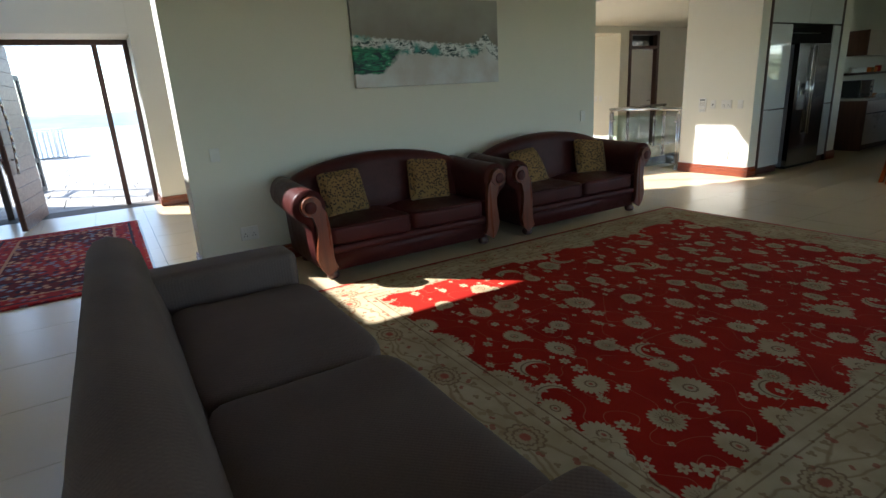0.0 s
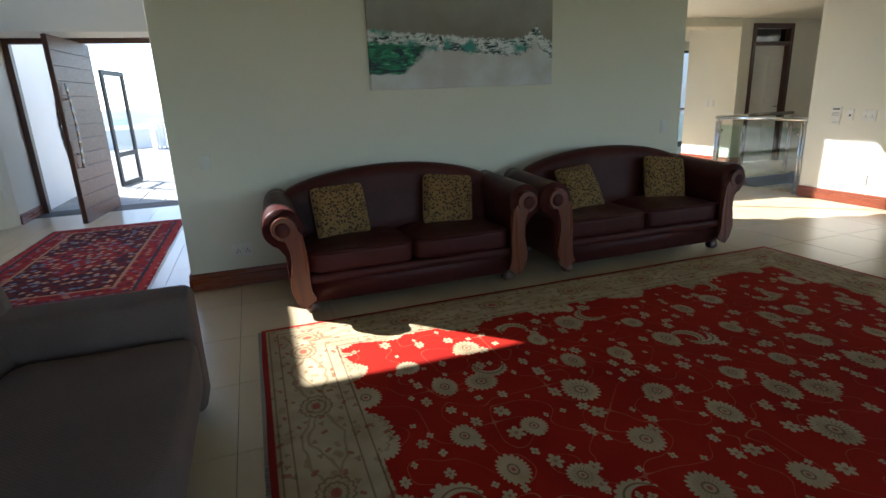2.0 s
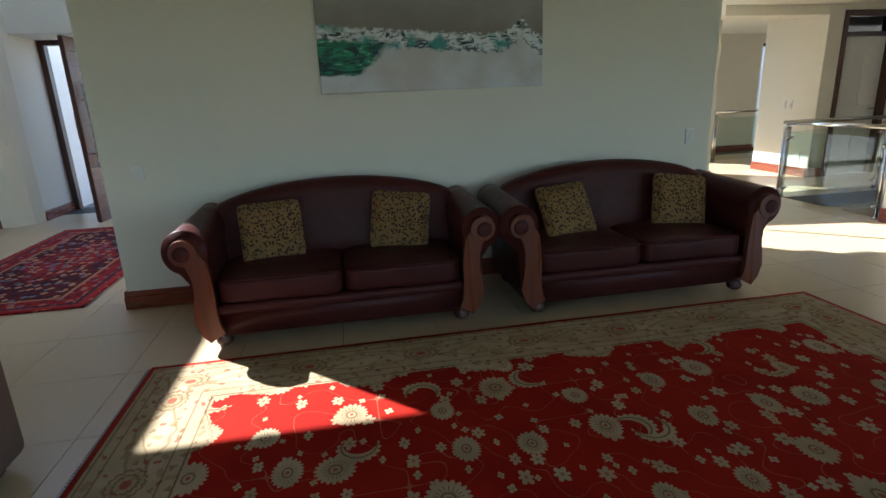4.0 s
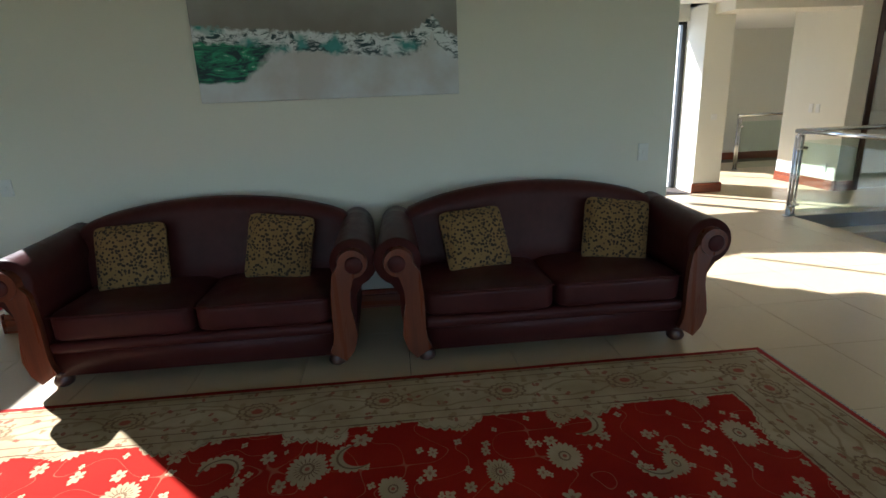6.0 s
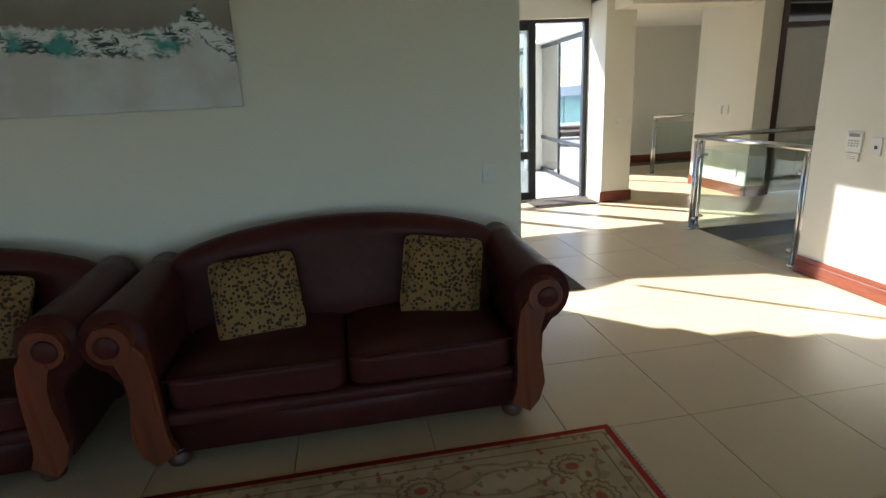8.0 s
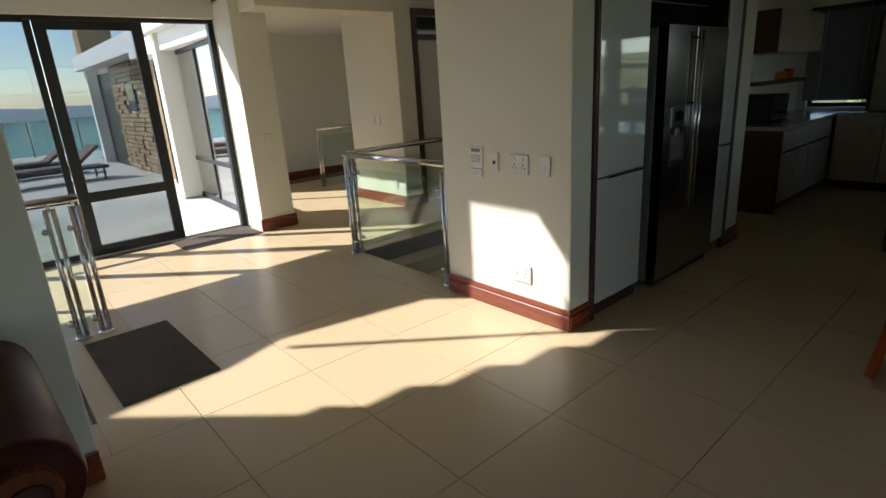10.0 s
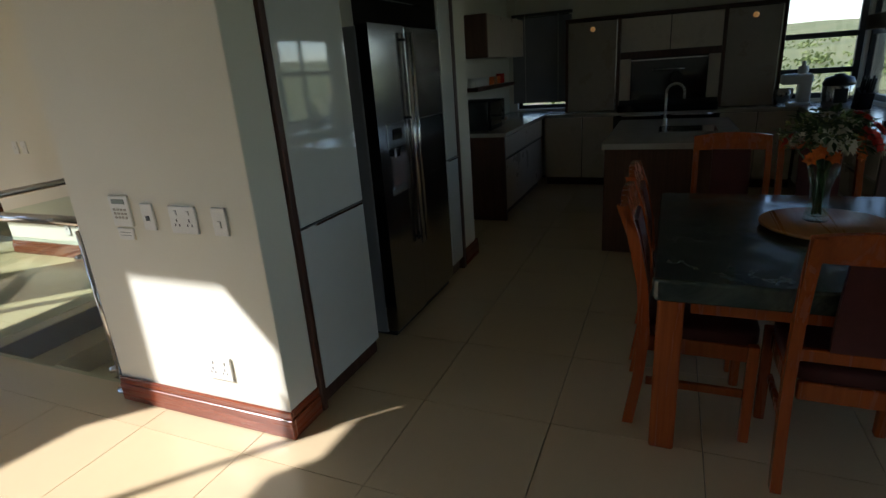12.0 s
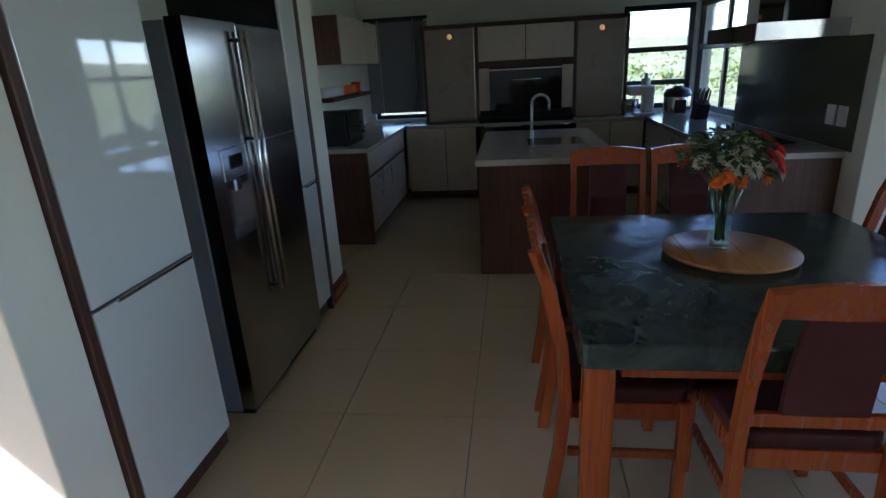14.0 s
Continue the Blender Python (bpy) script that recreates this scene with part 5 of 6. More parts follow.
e = thing("hob", 11.72, 1.52, 0.90, 0, "black glass hob set in the counter", "hob")
box("glass", 0, 0.75, 0, 0.45, 0, 0.006, "oven", e, bevel=0.002)
plate("wall_switch", pose(11.56, KY + 0.006, 1.11, 0, 0, 180), 0.10, 0.13, "white double switch on the dark splashback", "switch", [(0, 0, 0.03, 0.03, 0.004, "socket", "rocker")])
plate("wall_switch", pose(11.43, KY + 0.006, 1.11, 0, 0, 180), 0.10, 0.13, "white double switch on the dark splashback", "switch", [(0, 0, 0.03, 0.03, 0.004, "socket", "rocker")])

# small appliances by the corner window
e = thing("stand_mixer", 14.18, 2.12, 0.90, 0, "white stand mixer with steel bowl by the corner window", "mixer")
box("stand", -0.08, 0.10, -0.20, 0.02, 0, 0.03, "socket", e, bevel=0.012, seg=2)
box("column", -0.07, 0.09, -0.19, -0.07, 0.03, 0.28, "socket", e, bevel=0.02, seg=3)
box("head", -0.07, 0.09, -0.20, 0.10, 0.22, 0.33, "socket", e, bevel=0.03, seg=3)
lathe("bowl", [(0.04, 0.03), (0.06, 0.035), (0.09, 0.10), (0.095, 0.18), (0.09, 0.18), (0.05, 0.05)], "steel", e, 22, pose(0, 0.06, 0))
lathe("jug", [(0.04, 0.33), (0.05, 0.34), (0.05, 0.40), (0.02, 0.41), (0.02, 0.46)], "socket", e, 18, pose(0, -0.1, 0))
e = thing("pressure_cooker", 13.92, 1.74, 0.90, 0, "round steel and black electric pressure cooker", "cooker")
lathe("pot", [(0.12, 0), (0.135, 0.012), (0.14, 0.06), (0.14, 0.20), (0.135, 0.215)], "steel", e, 26)
lathe("lid", [(0.142, 0.21), (0.145, 0.235), (0.12, 0.285), (0.05, 0.305), (0.045, 0.32), (0.01, 0.322)], "black", e, 26)
box("panel", -0.145, -0.12, -0.06, 0.06, 0.04, 0.18, "black", e, bevel=0.006)
e = thing("knife_block", 13.52, 1.62, 0.90, 0, "black slanted knife block with knives", "knife block")
prism("block", [(-0.06, 0), (0.10, 0), (0.02, 0.20), (-0.12, 0.15)], "y", -0.06, 0.06, "black", e, 0.006)
for i in range(3):
    for j in range(2):
        x, z = -0.09 + 0.06 * j, 0.16 + 0.022 * j
        tube("knife_handle", [Vector((x, -0.04 + 0.04 * i, z)), Vector((x - 0.055, -0.04 + 0.04 * i, z + 0.125))], 0.010, "black", e, 8)

# ---------------------------------------------------------------- dining table, chairs and flowers
TX, TY, TH = 9.72, 2.635, 0.70
e = thing("dining_table", TX, TY, 0, 0, "square dark green stone dining table on wooden legs", "table")
bm = bmesh.new()
add_box(bm, -TH, TH, -TH, TH, 0.675, 0.76)
es = [ed for ed in bm.edges if abs(ed.verts[0].co.z - ed.verts[1].co.z) > 0.05]
bmesh.ops.bevel(bm, geom=es, offset=0.035, segments=4, affect="EDGES", profile=0.5)
es = [ed for ed in bm.edges if len(ed.link_faces) == 2 and ed.calc_face_angle(0) > 1.2]
bmesh.ops.bevel(bm, geom=es, offset=0.012, segments=3, affect="EDGES", profile=0.5)
shape("top", bm, "table", e)
for sx in (-1, 1):
    for sy in (-1, 1):
        bm = bmesh.new()
        add_box(bm, sx * (TH - 0.09) - 0.048, sx * (TH - 0.09) + 0.048, sy * (TH - 0.07) - 0.048, sy * (TH - 0.07) + 0.048, 0, 0.676, 0.012, 3)
        shape("leg", bm, "chair_wood", e)
bm = bmesh.new()
for s in (-1, 1):
    add_box(bm, -TH + 0.14, TH - 0.14, s * (TH - 0.10) - 0.014, s * (TH - 0.10) + 0.014, 0.60, 0.675, 0.003)
    add_box(bm, s * (TH - 0.10) - 0.014, s * (TH - 0.10) + 0.014, -TH + 0.14, TH - 0.14, 0.60, 0.675, 0.003)
shape("apron", bm, "chair_wood", e)


def chair(x, y, rz):
    """Origin under the middle of the seat; the chair faces local +y, its back stands at -y."""
    e = thing("dining_chair", x, y, 0, rz, "orange-brown wooden dining chair with maroon leather seat and back panel", "chair", "dining chairs")
    w, d = 0.215, 0.21
    pad("seat", 0.42, 0.42, 0.07, "chair_leather", e, 0.012, 8.0, pose(0, 0.01, 0.455), 10)
    bm = bmesh.new()
    for s in (-1, 1):
        add_box(bm, s * (w - 0.015) - 0.013, s * (w - 0.015) + 0.013, -d + 0.02, d, 0.36, 0.43, 0.004)
    add_box(bm, -w + 0.03, w - 0.03, d - 0.03, d - 0.005, 0.36, 0.43, 0.004)
    add_box(bm, -w + 0.03, w - 0.03, -d, -d + 0.025, 0.36, 0.43, 0.004)
    for s in (-1, 1):
        add_box(bm, s * (w - 0.02) - 0.010, s * (w - 0.02) + 0.010, -d + 0.02, d - 0.02, 0.19, 0.225, 0.003)
    shape("seat_frame", bm, "chair_wood", e)
    for s in (-1, 1):
        bm = bmesh.new()
        add_box(bm, s * w - 0.02, s * w + 0.02, d - 0.035, d + 0.005, 0, 0.44, 0.006, 2)
        shape("front_leg", bm, "chair_wood", e)
        # back leg: one curved plank from floor to crest
        line = [(-d - 0.045, 0.0), (-d - 0.012, 0.22), (-d + 0.005, 0.44), (-d - 0.012, 0.66), (-d - 0.055, 0.86), (-d - 0.10, 0.985)]
        ring = [(yy - 0.022, zz) for yy, zz in line] + [(yy + 0.022, zz) for yy, zz in reversed(line)]
        prism("back_leg", ring, "x", s * w - 0.018, s * w + 0.018, "chair_wood", e, 0.006)
    # crest rail, slightly arched, and lower rail
    bm = bmesh.new()
    n = 10
    rows = []
    for i in range(n + 1):
        u = -1 + 2 * i / n
        top = 0.985 + 0.022 * (1 - u * u)
        xx = u * (w + 0.018)
        rows.append([bm.verts.new((xx, yy - 0.012 * (1 - u * u), zz)) for yy, zz in ((-d - 0.072, 0.895), (-d - 0.048, 0.895), (-d - 0.080, top), (-d - 0.106, top))])
    for a, b in zip(rows, rows[1:]):
        for j in range(4):
            k = (j + 1) % 4
            bm.faces.new((a[j], a[k], b[k], b[j]))
    bm.faces.new(rows[0])
    bm.faces.new(rows[-1])
    shape("crest_rail", bm, "chair_wood", e)
    box("lower_rail", -w + 0.016, w - 0.016, -d - 0.016, -d + 0.010, 0.52, 0.565, "chair_wood", e)
    ring = [(-d - 0.014, 0.56), (-d - 0.022, 0.70), (-d - 0.050, 0.83), (-d - 0.066, 0.90), (-d - 0.046, 0.90), (-d - 0.028, 0.83), (0.0 - d + 0.0, 0.70), (-d + 0.008, 0.56)]
    prism("back_panel", ring, "x", -0.115, 0.115, "chair_leather", e, 0.006)
    return e


c = chair(9.43, 3.15, 180)
copy_thing(c, pose(9.98, 3.16, 0, 0, 0, 180))
copy_thing(c, pose(9.21, 2.66, 0, 0, 0, -90))
copy_thing(c, pose(10.86, 2.92, 0, 0, 0, 90))
copy_thing(c, pose(10.86, 2.42, 0, 0, 0, 90))
copy_thing(c, pose(10.14, 2.02, 0, 0, 0, 0))

s = lathe("lazy_susan", [(0.12, 0), (0.13, 0.006), (0.13, 0.010), (0.245, 0.012), (0.255, 0.018), (0.255, 0.026), (0.25, 0.030)], "susan", None, 48, pose(9.78, 2.655, 0.761))
tagged(s, "round honey coloured wooden turntable on the table", "turntable")

e = thing("flower_vase", 9.80, 2.69, 0.792, 0, "clear glass vase with orange, white and red mixed flowers", "flowers")
v = lathe("vase", [(0.045, 0.0), (0.05, 0.004), (0.048, 0.02), (0.036, 0.09), (0.04, 0.15), (0.062, 0.24), (0.059, 0.24), (0.037, 0.15), (0.033, 0.09), (0.04, 0.025), (0.03, 0.02)], "rail_glass", e, 28)
v.visible_shadow = False
rng = random.Random(11)
bm = bmesh.new()
heads = []
for i in range(26):
    a, r = rng.uniform(0, 6.28), rng.uniform(0.02, 0.17)
    z = 0.46 - r * 0.75 + rng.uniform(-0.05, 0.05)
    h = Vector((r * math.cos(a), r * math.sin(a), z))
    heads.append(h)
    add_tube(bm, (rng.uniform(-0.02, 0.02), rng.uniform(-0.02, 0.02), 0.03), (h.x * 0.25, h.y * 0.25, 0.23), 0.003, 6)
    add_tube(bm, (h.x * 0.25, h.y * 0.25, 0.23), h, 0.003, 6)
shape("stems", bm, "leaf", e, True)


def bloom(part, at, up, mat, petals, length, width, layers, cup):
    bm = bmesh.new()
    q = up.to_track_quat("Z", "Y").to_matrix().to_4x4()
    for l in range(layers):
        tilt = cup + l * 0.32
        for k in range(petals):
            a = 2 * math.pi * (k + 0.5 * l) / petals + rng.uniform(-0.1, 0.1)
            ln = length * (1 - 0.18 * l) * rng.uniform(0.9, 1.1)
            m = Matrix.Translation(at) @ q @ Matrix.Rotation(a, 4, "Z") @ Matrix.Rotation(-tilt, 4, "Y")
            ps = [(0, 0, 0), (ln * 0.45, -width, 0.004), (ln, 0, -0.006), (ln * 0.45, width, 0.004)]
            vs = [bm.verts.new(m @ Vector(p)) for p in ps]
            bm.faces.new((vs[0], vs[1], vs[2]))
            bm.faces.new((vs[0], vs[2], vs[3]))
    return shape(part, bm, mat, e, False)


kinds = [("white_flower", "petal", 18, 0.043, 0.008, 4, 0.15), ("orange_flower", "orange", 7, 0.034, 0.012, 3, 0.3), ("red_flower", "coral", 8, 0.046, 0.016, 3, 0.25)]
spots = [(-0.10, 0.02, 0.36, 0), (-0.11, -0.04, 0.36, 0), (-0.07, -0.02, 0.42, 0), (-0.09, 0.07, 0.30, 1), (-0.12, 0.05, 0.33, 1), (-0.10, -0.09, 0.32, 1), (-0.06, -0.11, 0.40, 2), (-0.04, -0.15, 0.42, 2), (-0.08, -0.14, 0.36, 2), (-0.02, -0.10, 0.47, 2), (0.06, -0.12, 0.38, 1), (0.08, 0.05, 0.42, 0), (0.05, 0.13, 0.36, 2), (-0.04, -0.17, 0.33, 0), (0.0, 0.02, 0.48, 0), (-0.05, 0.12, 0.38, 0), (-0.11, 0.0, 0.31, 1), (-0.05, -0.06, 0.45, 0), (-0.1, -0.12, 0.39, 2), (-0.07, 0.04, 0.4, 0)]
for x, y, z, k in spots:
    x, y, z = x * 1.15, y * 1.0, z * 0.9 + 0.02
    nm, mat, pt, ln, wd, ly, cup = kinds[k]
    bloom(nm, Vector((x, y, z)), Vector((x, y, z - 0.26)).normalized(), mat, pt, ln, wd, ly, cup)
bm = bmesh.new()
for i in range(460):
    a, el, r = rng.uniform(0, 6.28), rng.uniform(-0.25, 1.4), rng.uniform(0.05, 0.17)
    c0 = Vector((r * math.cos(a) * math.cos(el), r * math.sin(a) * math.cos(el), 0.35 + r * 0.75 * math.sin(el)))
    d = Vector((math.cos(a), math.sin(a), rng.uniform(-0.8, 0.8))).normalized()
    side = d.cross(Vector((0, 0, 1))).normalized() * rng.uniform(0.006, 0.016)
    ln = rng.uniform(0.03, 0.075)
    vs = [bm.verts.new(c0 + o) for o in (Vector(), d * ln * 0.5 + side + Vector((0, 0, 0.006)), d * ln, d * ln * 0.5 - side + Vector((0, 0, 0.006)))]
    bm.faces.new((vs[0], vs[1], vs[2]))
    bm.faces.new((vs[0], vs[2], vs[3]))
tagged(shape("foliage", bm, "leaf", e), kind="stuff")
bm = bmesh.new()
for i in range(120):
    a, el, r = rng.uniform(0.6, 3.6), rng.uniform(0.0, 1.3), rng.uniform(0.14, 0.20)
    bmesh.ops.create_icosphere(bm, subdivisions=1, radius=rng.uniform(0.004, 0.008), matrix=Matrix.Translation((r * math.cos(a) * math.cos(el), r * math.sin(a) * math.cos(el), 0.34 + r * 0.75 * math.sin(el))))
tagged(shape("buds", bm, "bud", e, True), kind="stuff")


# ---------------------------------------------------------------- outside
def ground_mat():
    s = Nodes("scrub and grass")
    f = s.math("ADD", s.math("MULTIPLY", s.noise(0.12, 6), 0.6), s.math("MULTIPLY", s.noise(1.6, 5), 0.4))
    col = s.mix(s.ramp(f, 0, 1, 0.38, 0.62), (0.115, 0.14, 0.05), (0.22, 0.22, 0.10))
    col = s.mix(s.ramp(s.noise(0.5, 6), 0, 1, 0.6, 0.66), col, (0.27, 0.23, 0.15))
    s.bump(s.noise(1.2, 6), 0.8, 0.4)
    return s.done(col, 0.95)


def sea_mat():
    s = Nodes("sea water")
    s.bump(s.noise(0.6, 4), 0.3, 0.1)
    return s.done(s.mix(s.noise(0.01, 3), (0.03, 0.10, 0.14), (0.05, 0.15, 0.19)), 0.12)


def ground():
    bm = bmesh.new()
    rad = [0, 12, 18, 22, 26, 32, 40, 52, 70, 95, 130, 180, 260, 400, 700, 1300, 2600]
    n = 96
    rows = []
    for r in rad[1:]:
        row = []
        for k in range(n):
            a = 2 * math.pi * k / n
            x, y = 7 + r * math.cos(a), 4 + r * math.sin(a)
            # land climbs to the south-east and falls away to the north-west
            side = math.cos(a - radians(-40))
            far = max(0.0, min(1.0, (r - 18) / 150))
            up = max(0.0, side + 0.35) * 5.5 * far ** 1.1 - min(1.0, max(0.0, -side - 0.05) * 3) * 24 * max(0.0, min(1.0, (r - 24) / 30))
            bumpy = noise.noise(Vector((x * 0.06, y * 0.06, 0))) * 1.6 * far + noise.noise(Vector((x * 0.3, y * 0.3, 4))) * 0.5 * min(1, far * 5)
            row.append(bm.verts.new((x, y, -0.30 + up + (bumpy if r < 1000 else 0))))
        rows.append(row)
    # the sheet under the house, left open where the two stairs go down
    loops = [rows[0]]
    for x0, x1, y0, y1 in ((8.72, 10.36, 5.86, 7.36), (3.34, 6.36, 5.86, 7.16)):
        loops.append([bm.verts.new((x, y, -0.30)) for x, y in ((x0, y0), (x1, y0), (x1, y1), (x0, y1))])
    es = [bm.edges.new((l[i], l[(i + 1) % len(l)])) for l in loops for i in range(len(l))]
    bmesh.ops.triangle_fill(bm, use_beauty=True, use_dissolve=False, edges=es, normal=(0, 0, 1))
    for a, b in zip(rows, rows[1:]):
        for k in range(n):
            bm.faces.new((a[k], a[(k + 1) % n], b[(k + 1) % n], b[k]))
    M["ground"] = ground_mat()
    structure(shape("ground", bm, "ground", None, True))
    M["sea"] = sea_mat()
    structure(box("water", -2600, 500, 120, 2600, -22.2, -22, "sea", bevel=0))


ground()


def bushes():
    """Low coastal scrub on the slope: many small clumps of leaf blades as one mass."""
    rng = random.Random(3)
    bm = bmesh.new()
    for i in range(900):
        a, r = radians(rng.uniform(-75, 20)), rng.uniform(24, 70)
        x, y = 7 + r * math.cos(a), 4 + r * math.sin(a)
        side = math.cos(a - radians(-40))
        far = max(0.0, min(1.0, (r - 18) / 150))
        z = -0.30 + max(0.0, side + 0.35) * 5.5 * far ** 1.1
        s = rng.uniform(0.25, 0.6)
        for j in range(16):
            c = Vector((x + rng.gauss(0, s * 0.5), y + rng.gauss(0, s * 0.5), z + abs(rng.gauss(0, s * 0.35))))
            d = Vector((rng.uniform(-1, 1), rng.uniform(-1, 1), rng.uniform(0.1, 1))).normalized() * s * 0.4
            t = d.cross(Vector((rng.random(), rng.random(), rng.random()))).normalized() * s * 0.14
            bm.faces.new([bm.verts.new(c + o) for o in (-t, d * 0.5 + t * 1.5, d, d * 0.4 - t * 1.5)])
    M["scrub"] = plain("scrub leaves", (0.20, 0.24, 0.07), (0.11, 0.15, 0.04), 0.3, 8, 0.7)
    tagged(shape("scrub", bm, "scrub"), "low green coastal scrub on the slope", "shrubs", kind="stuff")


bushes()

# terrace with laid slabs outside both doors
pav = structure(box("pavement", -12, 9.0, 10.5, 26, -0.28, -0.045, "grout", bevel=0))
structure(box("pavement_court", 2.75, 9.2, 9.62, 26, -0.28, -0.02, "screed", bevel=0))
rng = random.Random(8)


def slabs():
    me = {}
    y = 10.52
    k = 0
    while y < 17:
        h = (0.42, 0.58, 0.5)[k % 3]
        x = -3.0 + rng.uniform(-0.3, 0)
        while x < 2.6:
            w = rng.choice((0.5, 0.7, 0.9))
            if (w, h) not in me:
                bm = bmesh.new()
                add_box(bm, 0.006, w - 0.006, 0.006, h - 0.006, -0.05, 0.0, 0.006)
                o = shape("slab", bm, "paving", pav)
                me[(w, h)] = o.data
            else:
                o = new("slab", me[(w, h)])
                o.parent = pav
            o.matrix_basis = pose(x, y, -0.022 + rng.uniform(-0.003, 0.003))
            x += w
        y += h
        k += 1
    bm = bmesh.new()
    for i in range(-14, 3):
        for j in range(12):
            x0, y0 = i * 0.9, 17.1 + j * 0.75
            add_box(bm, x0 + 0.006, x0 + 0.894, y0 + 0.006, y0 + 0.744, -0.05, -0.022, 0.005)
    tagged(shape("slab_rest", bm, "paving", pav), kind="stuff")


slabs()
wall("wall_parapet", -12, -1.2, 26, 26.2, -0.3, 0.75, "white")
wall("wall_court_west", -1.15, -0.95, 10.5, 12.4, -0.1, 2.9, "white")


def wing():
    """The other wing across the court: stone-clad wall, flat white roof, dark openings."""
    e = thing("house_wing", 9.25, 12.4, 0, 0, "flat-roofed white house wing with a stone-clad wall and dark openings", "house")
    box("wall", 0.0, 6.0, 1.75, 8.2, -0.3, 2.42, "white", e)
    box("ochre_pier", -0.03, 0.14, 1.70, 2.7, -0.02, 2.42, "ochre", e)
    box("entrance_door", 0.14, 1.0, 1.71, 1.75, -0.02, 2.2, "dark_wood", e)
    box("roof", -0.45, 6.4, 1.75, 8.5, 2.42, 2.78, "white", e, bevel=0.01)
    box("chimney", -0.35, 0.4, 7.4, 8.1, 2.78, 3.4, "cladding", e)
    # no real hole: a near-black sheet paints the shade inside the opening
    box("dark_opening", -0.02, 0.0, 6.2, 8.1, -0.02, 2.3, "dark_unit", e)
    box("end_pier", -0.25, 0.0, 8.2, 8.45, -0.3, 2.42, "white", e)
    box("window", -0.07, -0.02, 4.3, 4.95, 1.35, 1.95, "oven", e)
    rng = random.Random(21)
    me = []
    for v in range(5):
        bm = bmesh.new()
        L, H = 0.22 + 0.07 * v, 0.10
        add_box(bm, 0, 0.06 + 0.012 * v, 0.004, L - 0.004, 0.004, H - 0.004, 0.012)
        o = shape("stone", bm, "cladding", e)
        me.append((L, o.data))
        o.matrix_basis = pose(-0.06 - 0.012 * v, 2.7, -0.1 + 0.1 * v)
    count = 0
    rest = bmesh.new()
    for r in range(28):
        y, z = 2.7 + rng.uniform(-0.08, 0.0), -0.1 + 0.1 * r
        if z + 0.1 > 2.43:
            continue
        if r < 5:
            y += me[r][0]
        while y < 6.15:
            L, data = rng.choice(me)
            if not (y + L > 4.25 and y < 5.0 and z + 0.1 > 1.3 and z < 2.0):
                if count < 290:
                    o = new("stone", data)
                    o.parent = e
                    o.matrix_basis = pose(-0.055 + rng.uniform(-0.03, 0.01), y, z)
                    count += 1
                else:
                    d = rng.uniform(0.05, 0.1)
                    add_box(rest, -d, 0.01, y + 0.004, y + L - 0.004, z + 0.004, z + 0.096, 0.012)
            y += L
    tagged(shape("stone_rest", rest, "cladding", e), kind="stuff")


wing()


def lounger(x, y, rz):
    e = thing("sun_lounger", x, y, -0.022, rz, "dark slatted sun lounger on the terrace", "lounger", "terrace loungers")
    box("frame", 0, 1.9, 0, 0.65, 0.24, 0.30, "alu", e)
    box("cushion", 0.02, 1.3, 0.03, 0.62, 0.30, 0.37, "grey_fabric", e, bevel=0.02, seg=2)
    box("back", 0, 0.65, 0.03, 0.62, 0, 0.07, "grey_fabric", e, bevel=0.02, seg=2, at=pose(1.3, 0, 0.30, 0, -38, 0))
    for a in (0.08, 1.8):
        for b in (0.04, 0.6):
            box("leg", a - 0.02, a + 0.02, b - 0.02, b + 0.02, 0, 0.25, "alu", e)


lounger(6.5, 16.4, 8)
lounger(6.2, 18.3, 5)


def terrace_screen():
    """Frameless teal glass along the edge of the terrace with slim posts and a rail."""
    e = thing("terrace_screen", 3.6, 25.6, -0.02, 0, "teal glass screen with slim posts along the terrace edge", "balustrade")
    for i in range(5):
        g = box("glass", 0.03 + i * 1.4, 1.37 + i * 1.4, -0.006, 0.006, 0.05, 1.15, "screen_glass", e, bevel=0)
        g.visible_shadow = False
    for i in range(6):
        box("post", i * 1.4 - 0.02, i * 1.4 + 0.02, -0.02, 0.02, 0, 1.15, "alu", e)
    tube("rail", [Vector((0, 0, 1.17)), Vector((7.0, 0, 1.17))], 0.022, "steel", e, 10)


def far_hills():
    """Low headlands across the water, their haze put into the colour."""
    bm = bmesh.new()
    rows = []
    for k in range(121):
        a = radians(50 + 100 * k / 120)
        h = 16 + 30 * max(0, noise.noise(Vector((k * 0.06, 2, 0)))) + 10 * noise.noise(Vector((k * 0.3, 5, 0)))
        rows.append([bm.verts.new((7 + r * math.cos(a), 4 + r * math.sin(a), z)) for r, z in ((1500, -22), (1700, h * 0.6 - 10), (1900, h - 8), (2300, -22))])
    for a, b in zip(rows, rows[1:]):
        for j in range(3):
            bm.faces.new((a[j], b[j], b[j + 1], a[j + 1]))
    # pale blue-grey paints the distance haze onto the hills
    M["hills"] = plain("hills in painted haze", (0.20, 0.25, 0.28), (0.15, 0.20, 0.22), 0.004, 0.05, 0.95)
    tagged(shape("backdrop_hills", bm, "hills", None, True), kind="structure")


terrace_screen()
far_hills()

# glass leaf of the porch, standing open beyond the front door
d = new("door_4")
d.matrix_basis = pose(-0.35, 12.95, -0.02, 0, 0, 78)
tagged(d, "dark aluminium framed glass door standing open on the terrace", "door", kind="structure")
framed("door", 0, 0.95, 0.01, 2.2, w=0.09, mids=(0.62,), parent=d)

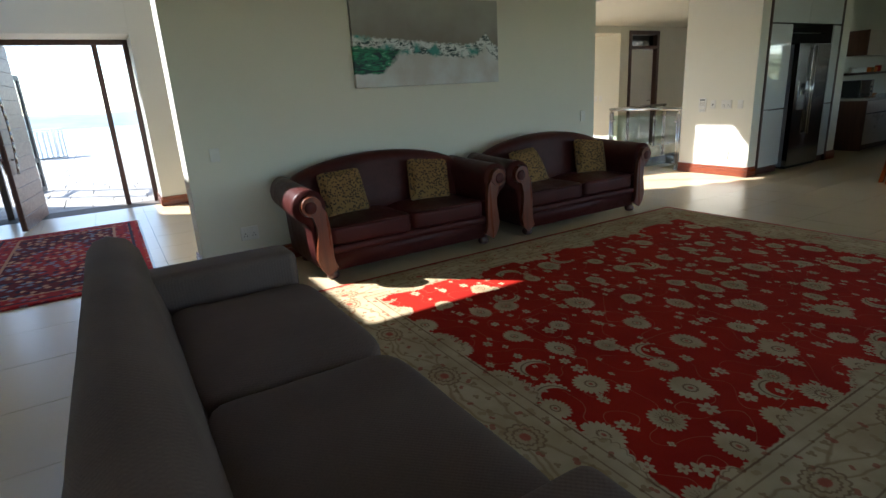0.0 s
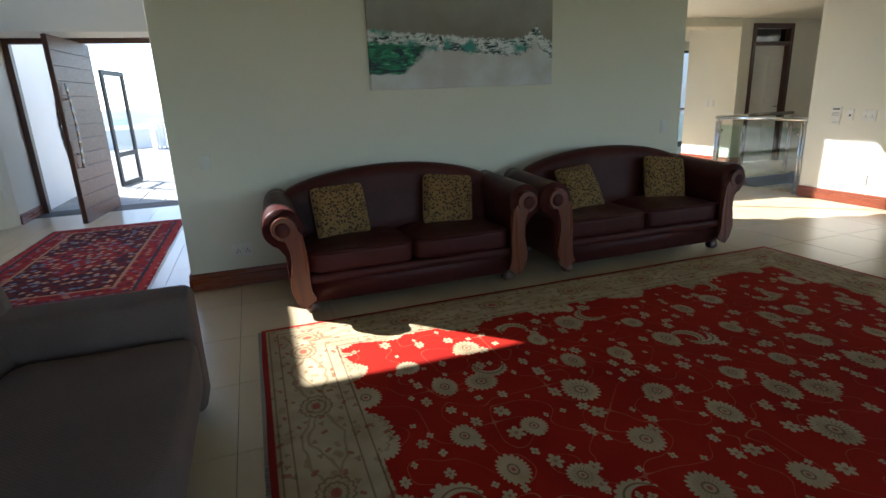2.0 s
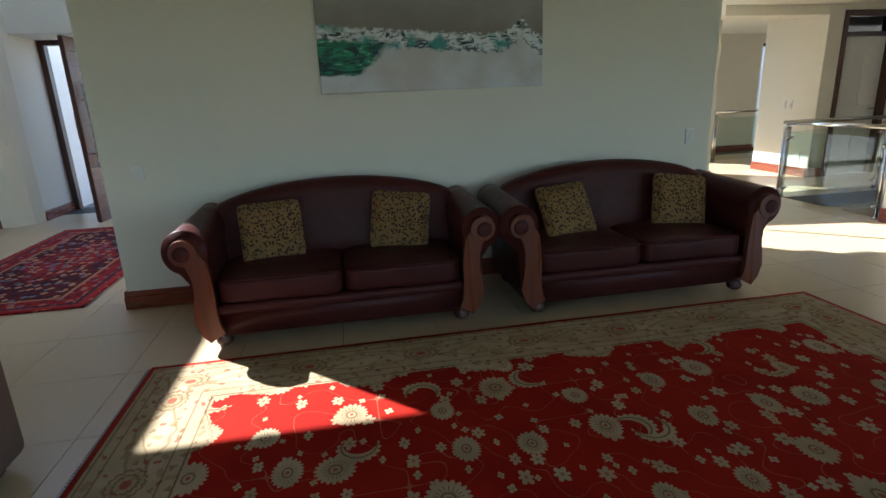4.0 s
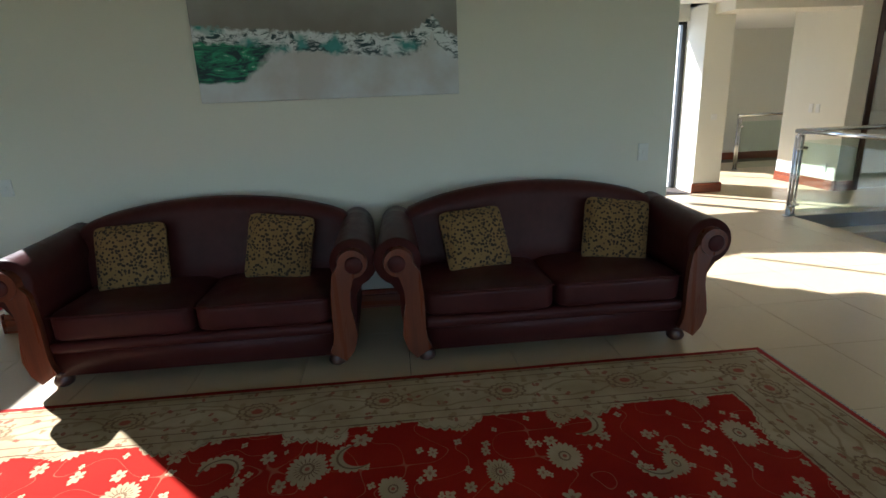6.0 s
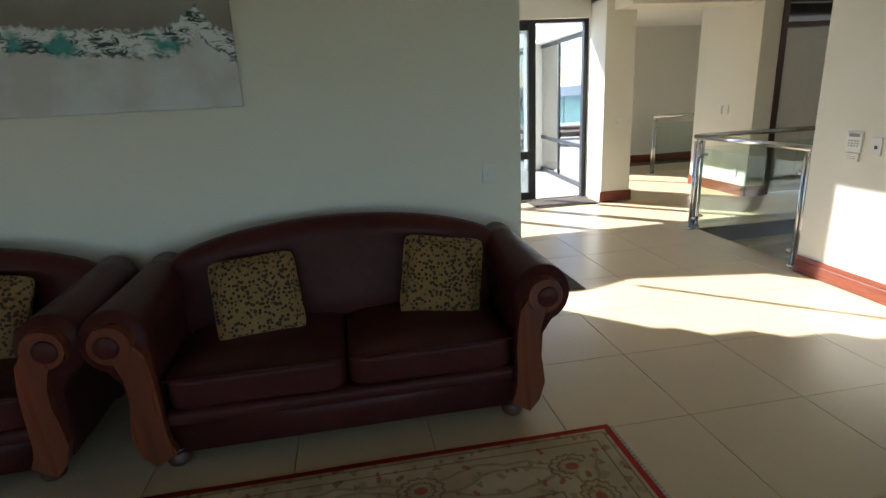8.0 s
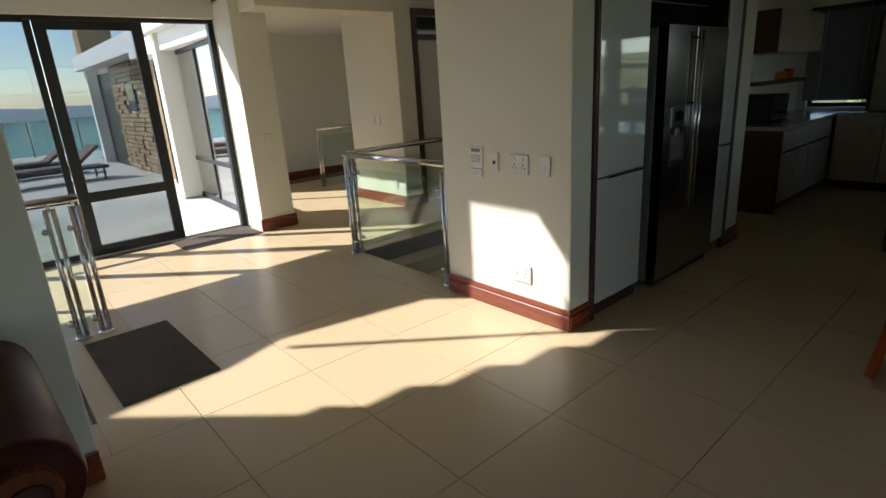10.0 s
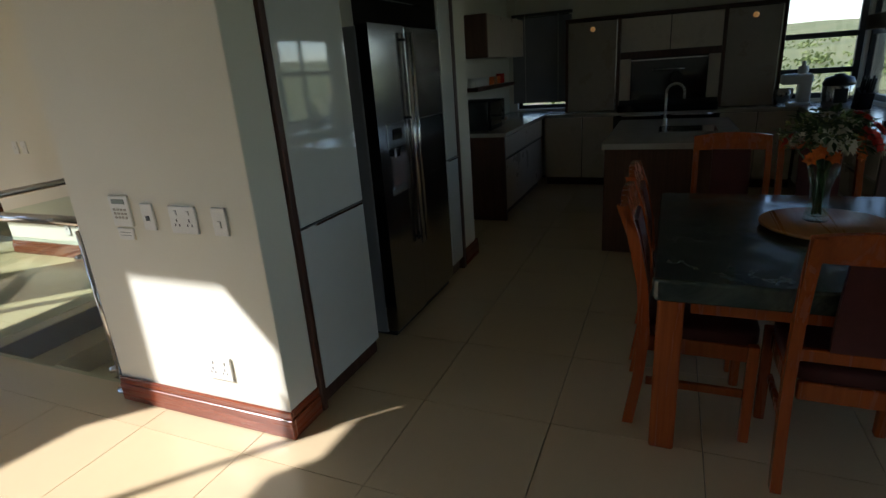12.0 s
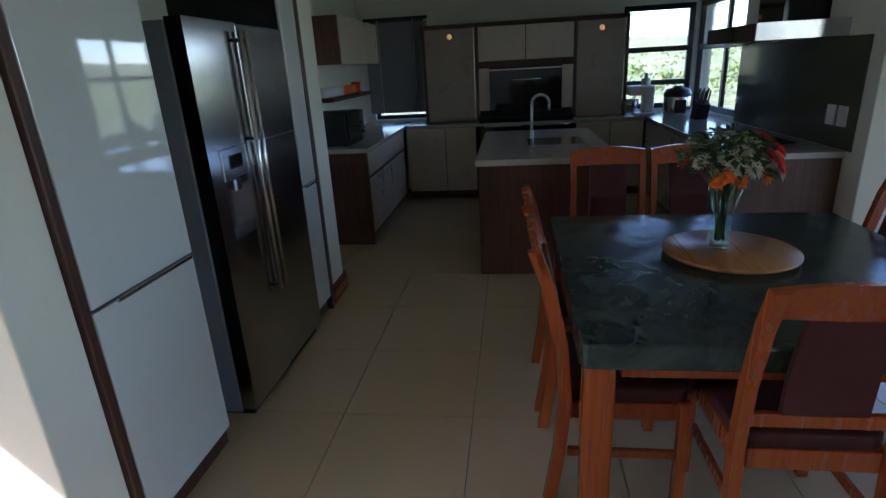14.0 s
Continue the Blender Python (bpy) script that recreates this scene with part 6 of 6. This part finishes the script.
# slatted white timber box on the terrace
e = thing("slatted_box", -1.26, 24.2, -0.022, 20, "white slatted timber crate on the terrace", "crate")
for a in (0, 1.05):
    for b in (0, 0.75):
        box("post", a, a + 0.06, b, b + 0.06, 0, 1.0, "white", e)
for i in range(6):
    box("slat", 0.12 + i * 0.16, 0.20 + i * 0.16, 0.0, 0.02, 0.05, 0.95, "white", e)
    box("slat", 0.0, 0.02, 0.08 + i * 0.115, 0.15 + i * 0.115, 0.05, 0.95, "white", e)
box("top", -0.02, 1.13, -0.02, 0.83, 0.98, 1.03, "white", e)
box("bottom", 0.0, 1.11, 0.0, 0.81, 0.02, 0.06, "white", e)


# ---------------------------------------------------------------- floor tiles
def floor_tiles():
    px, py, g = 0.598, 0.617, 0.0018
    ox, oy = 6.70, 4.34
    me = None
    near, far = [], []
    for i in range(-18, 15):
        for j in range(-11, 14):
            a, b = ox + i * px, oy + j * py
            c = (a + px / 2, b + py / 2)
            if not (-3.6 < a and a + px < 14.8 and -2.0 < b):
                continue
            if b + py > 9.45 and not (8.95 < a or a + px < 2.1):
                continue
            if b + py > (12.3 if a > 8.9 else 10.5):
                continue
            if a + px > WELL[0] - 0.05 and a < WELL[1] and b + py > WELL[2] and b < WELL[3]:
                continue
            if a < 6.3 and a + px > 3.4 and b + py > 5.92 and b < 7.10:
                continue
            (near if 1.5 < c[0] < 11.0 and 1.2 < c[1] < 9.4 else far).append((a, b))
    bm = bmesh.new()
    add_box(bm, 0, px - 2 * g, 0, py - 2 * g, -0.01, 0, 0)
    host = next(o for o in scene.objects if o.name == "floor")
    for k, (a, b) in enumerate(near[:300]):
        if k == 0:
            t = shape("tile", bm, "tile", host, at=pose(a + g, b + g, 0))
            me = t.data
        else:
            t = new("tile", me)
            t.matrix_basis = pose(a + g, b + g, 0)
            t.parent = host
    bm = bmesh.new()
    for a, b in near[300:] + far:
        add_box(bm, a + g, a + px - g, b + g, b + py - g, -0.01, 0, 0)
    # cut pieces round the stairwell
    for a, b, c, d in ((6.302, 6.698, 5.576, 7.424), (3.114, 3.398, 5.576, 7.424), (3.4, 6.3, 7.102, 7.424), (3.4, 6.3, 5.576, 5.918), (8.4958, 8.776, 5.576, 7.424), (8.78, 10.3, 7.303, 7.42)):
        add_box(bm, a, b, c, d, -0.01, 0, 0)
    s = shape("tile_rest", bm, "tile", host)
    tagged(s, kind="stuff")


floor_tiles()
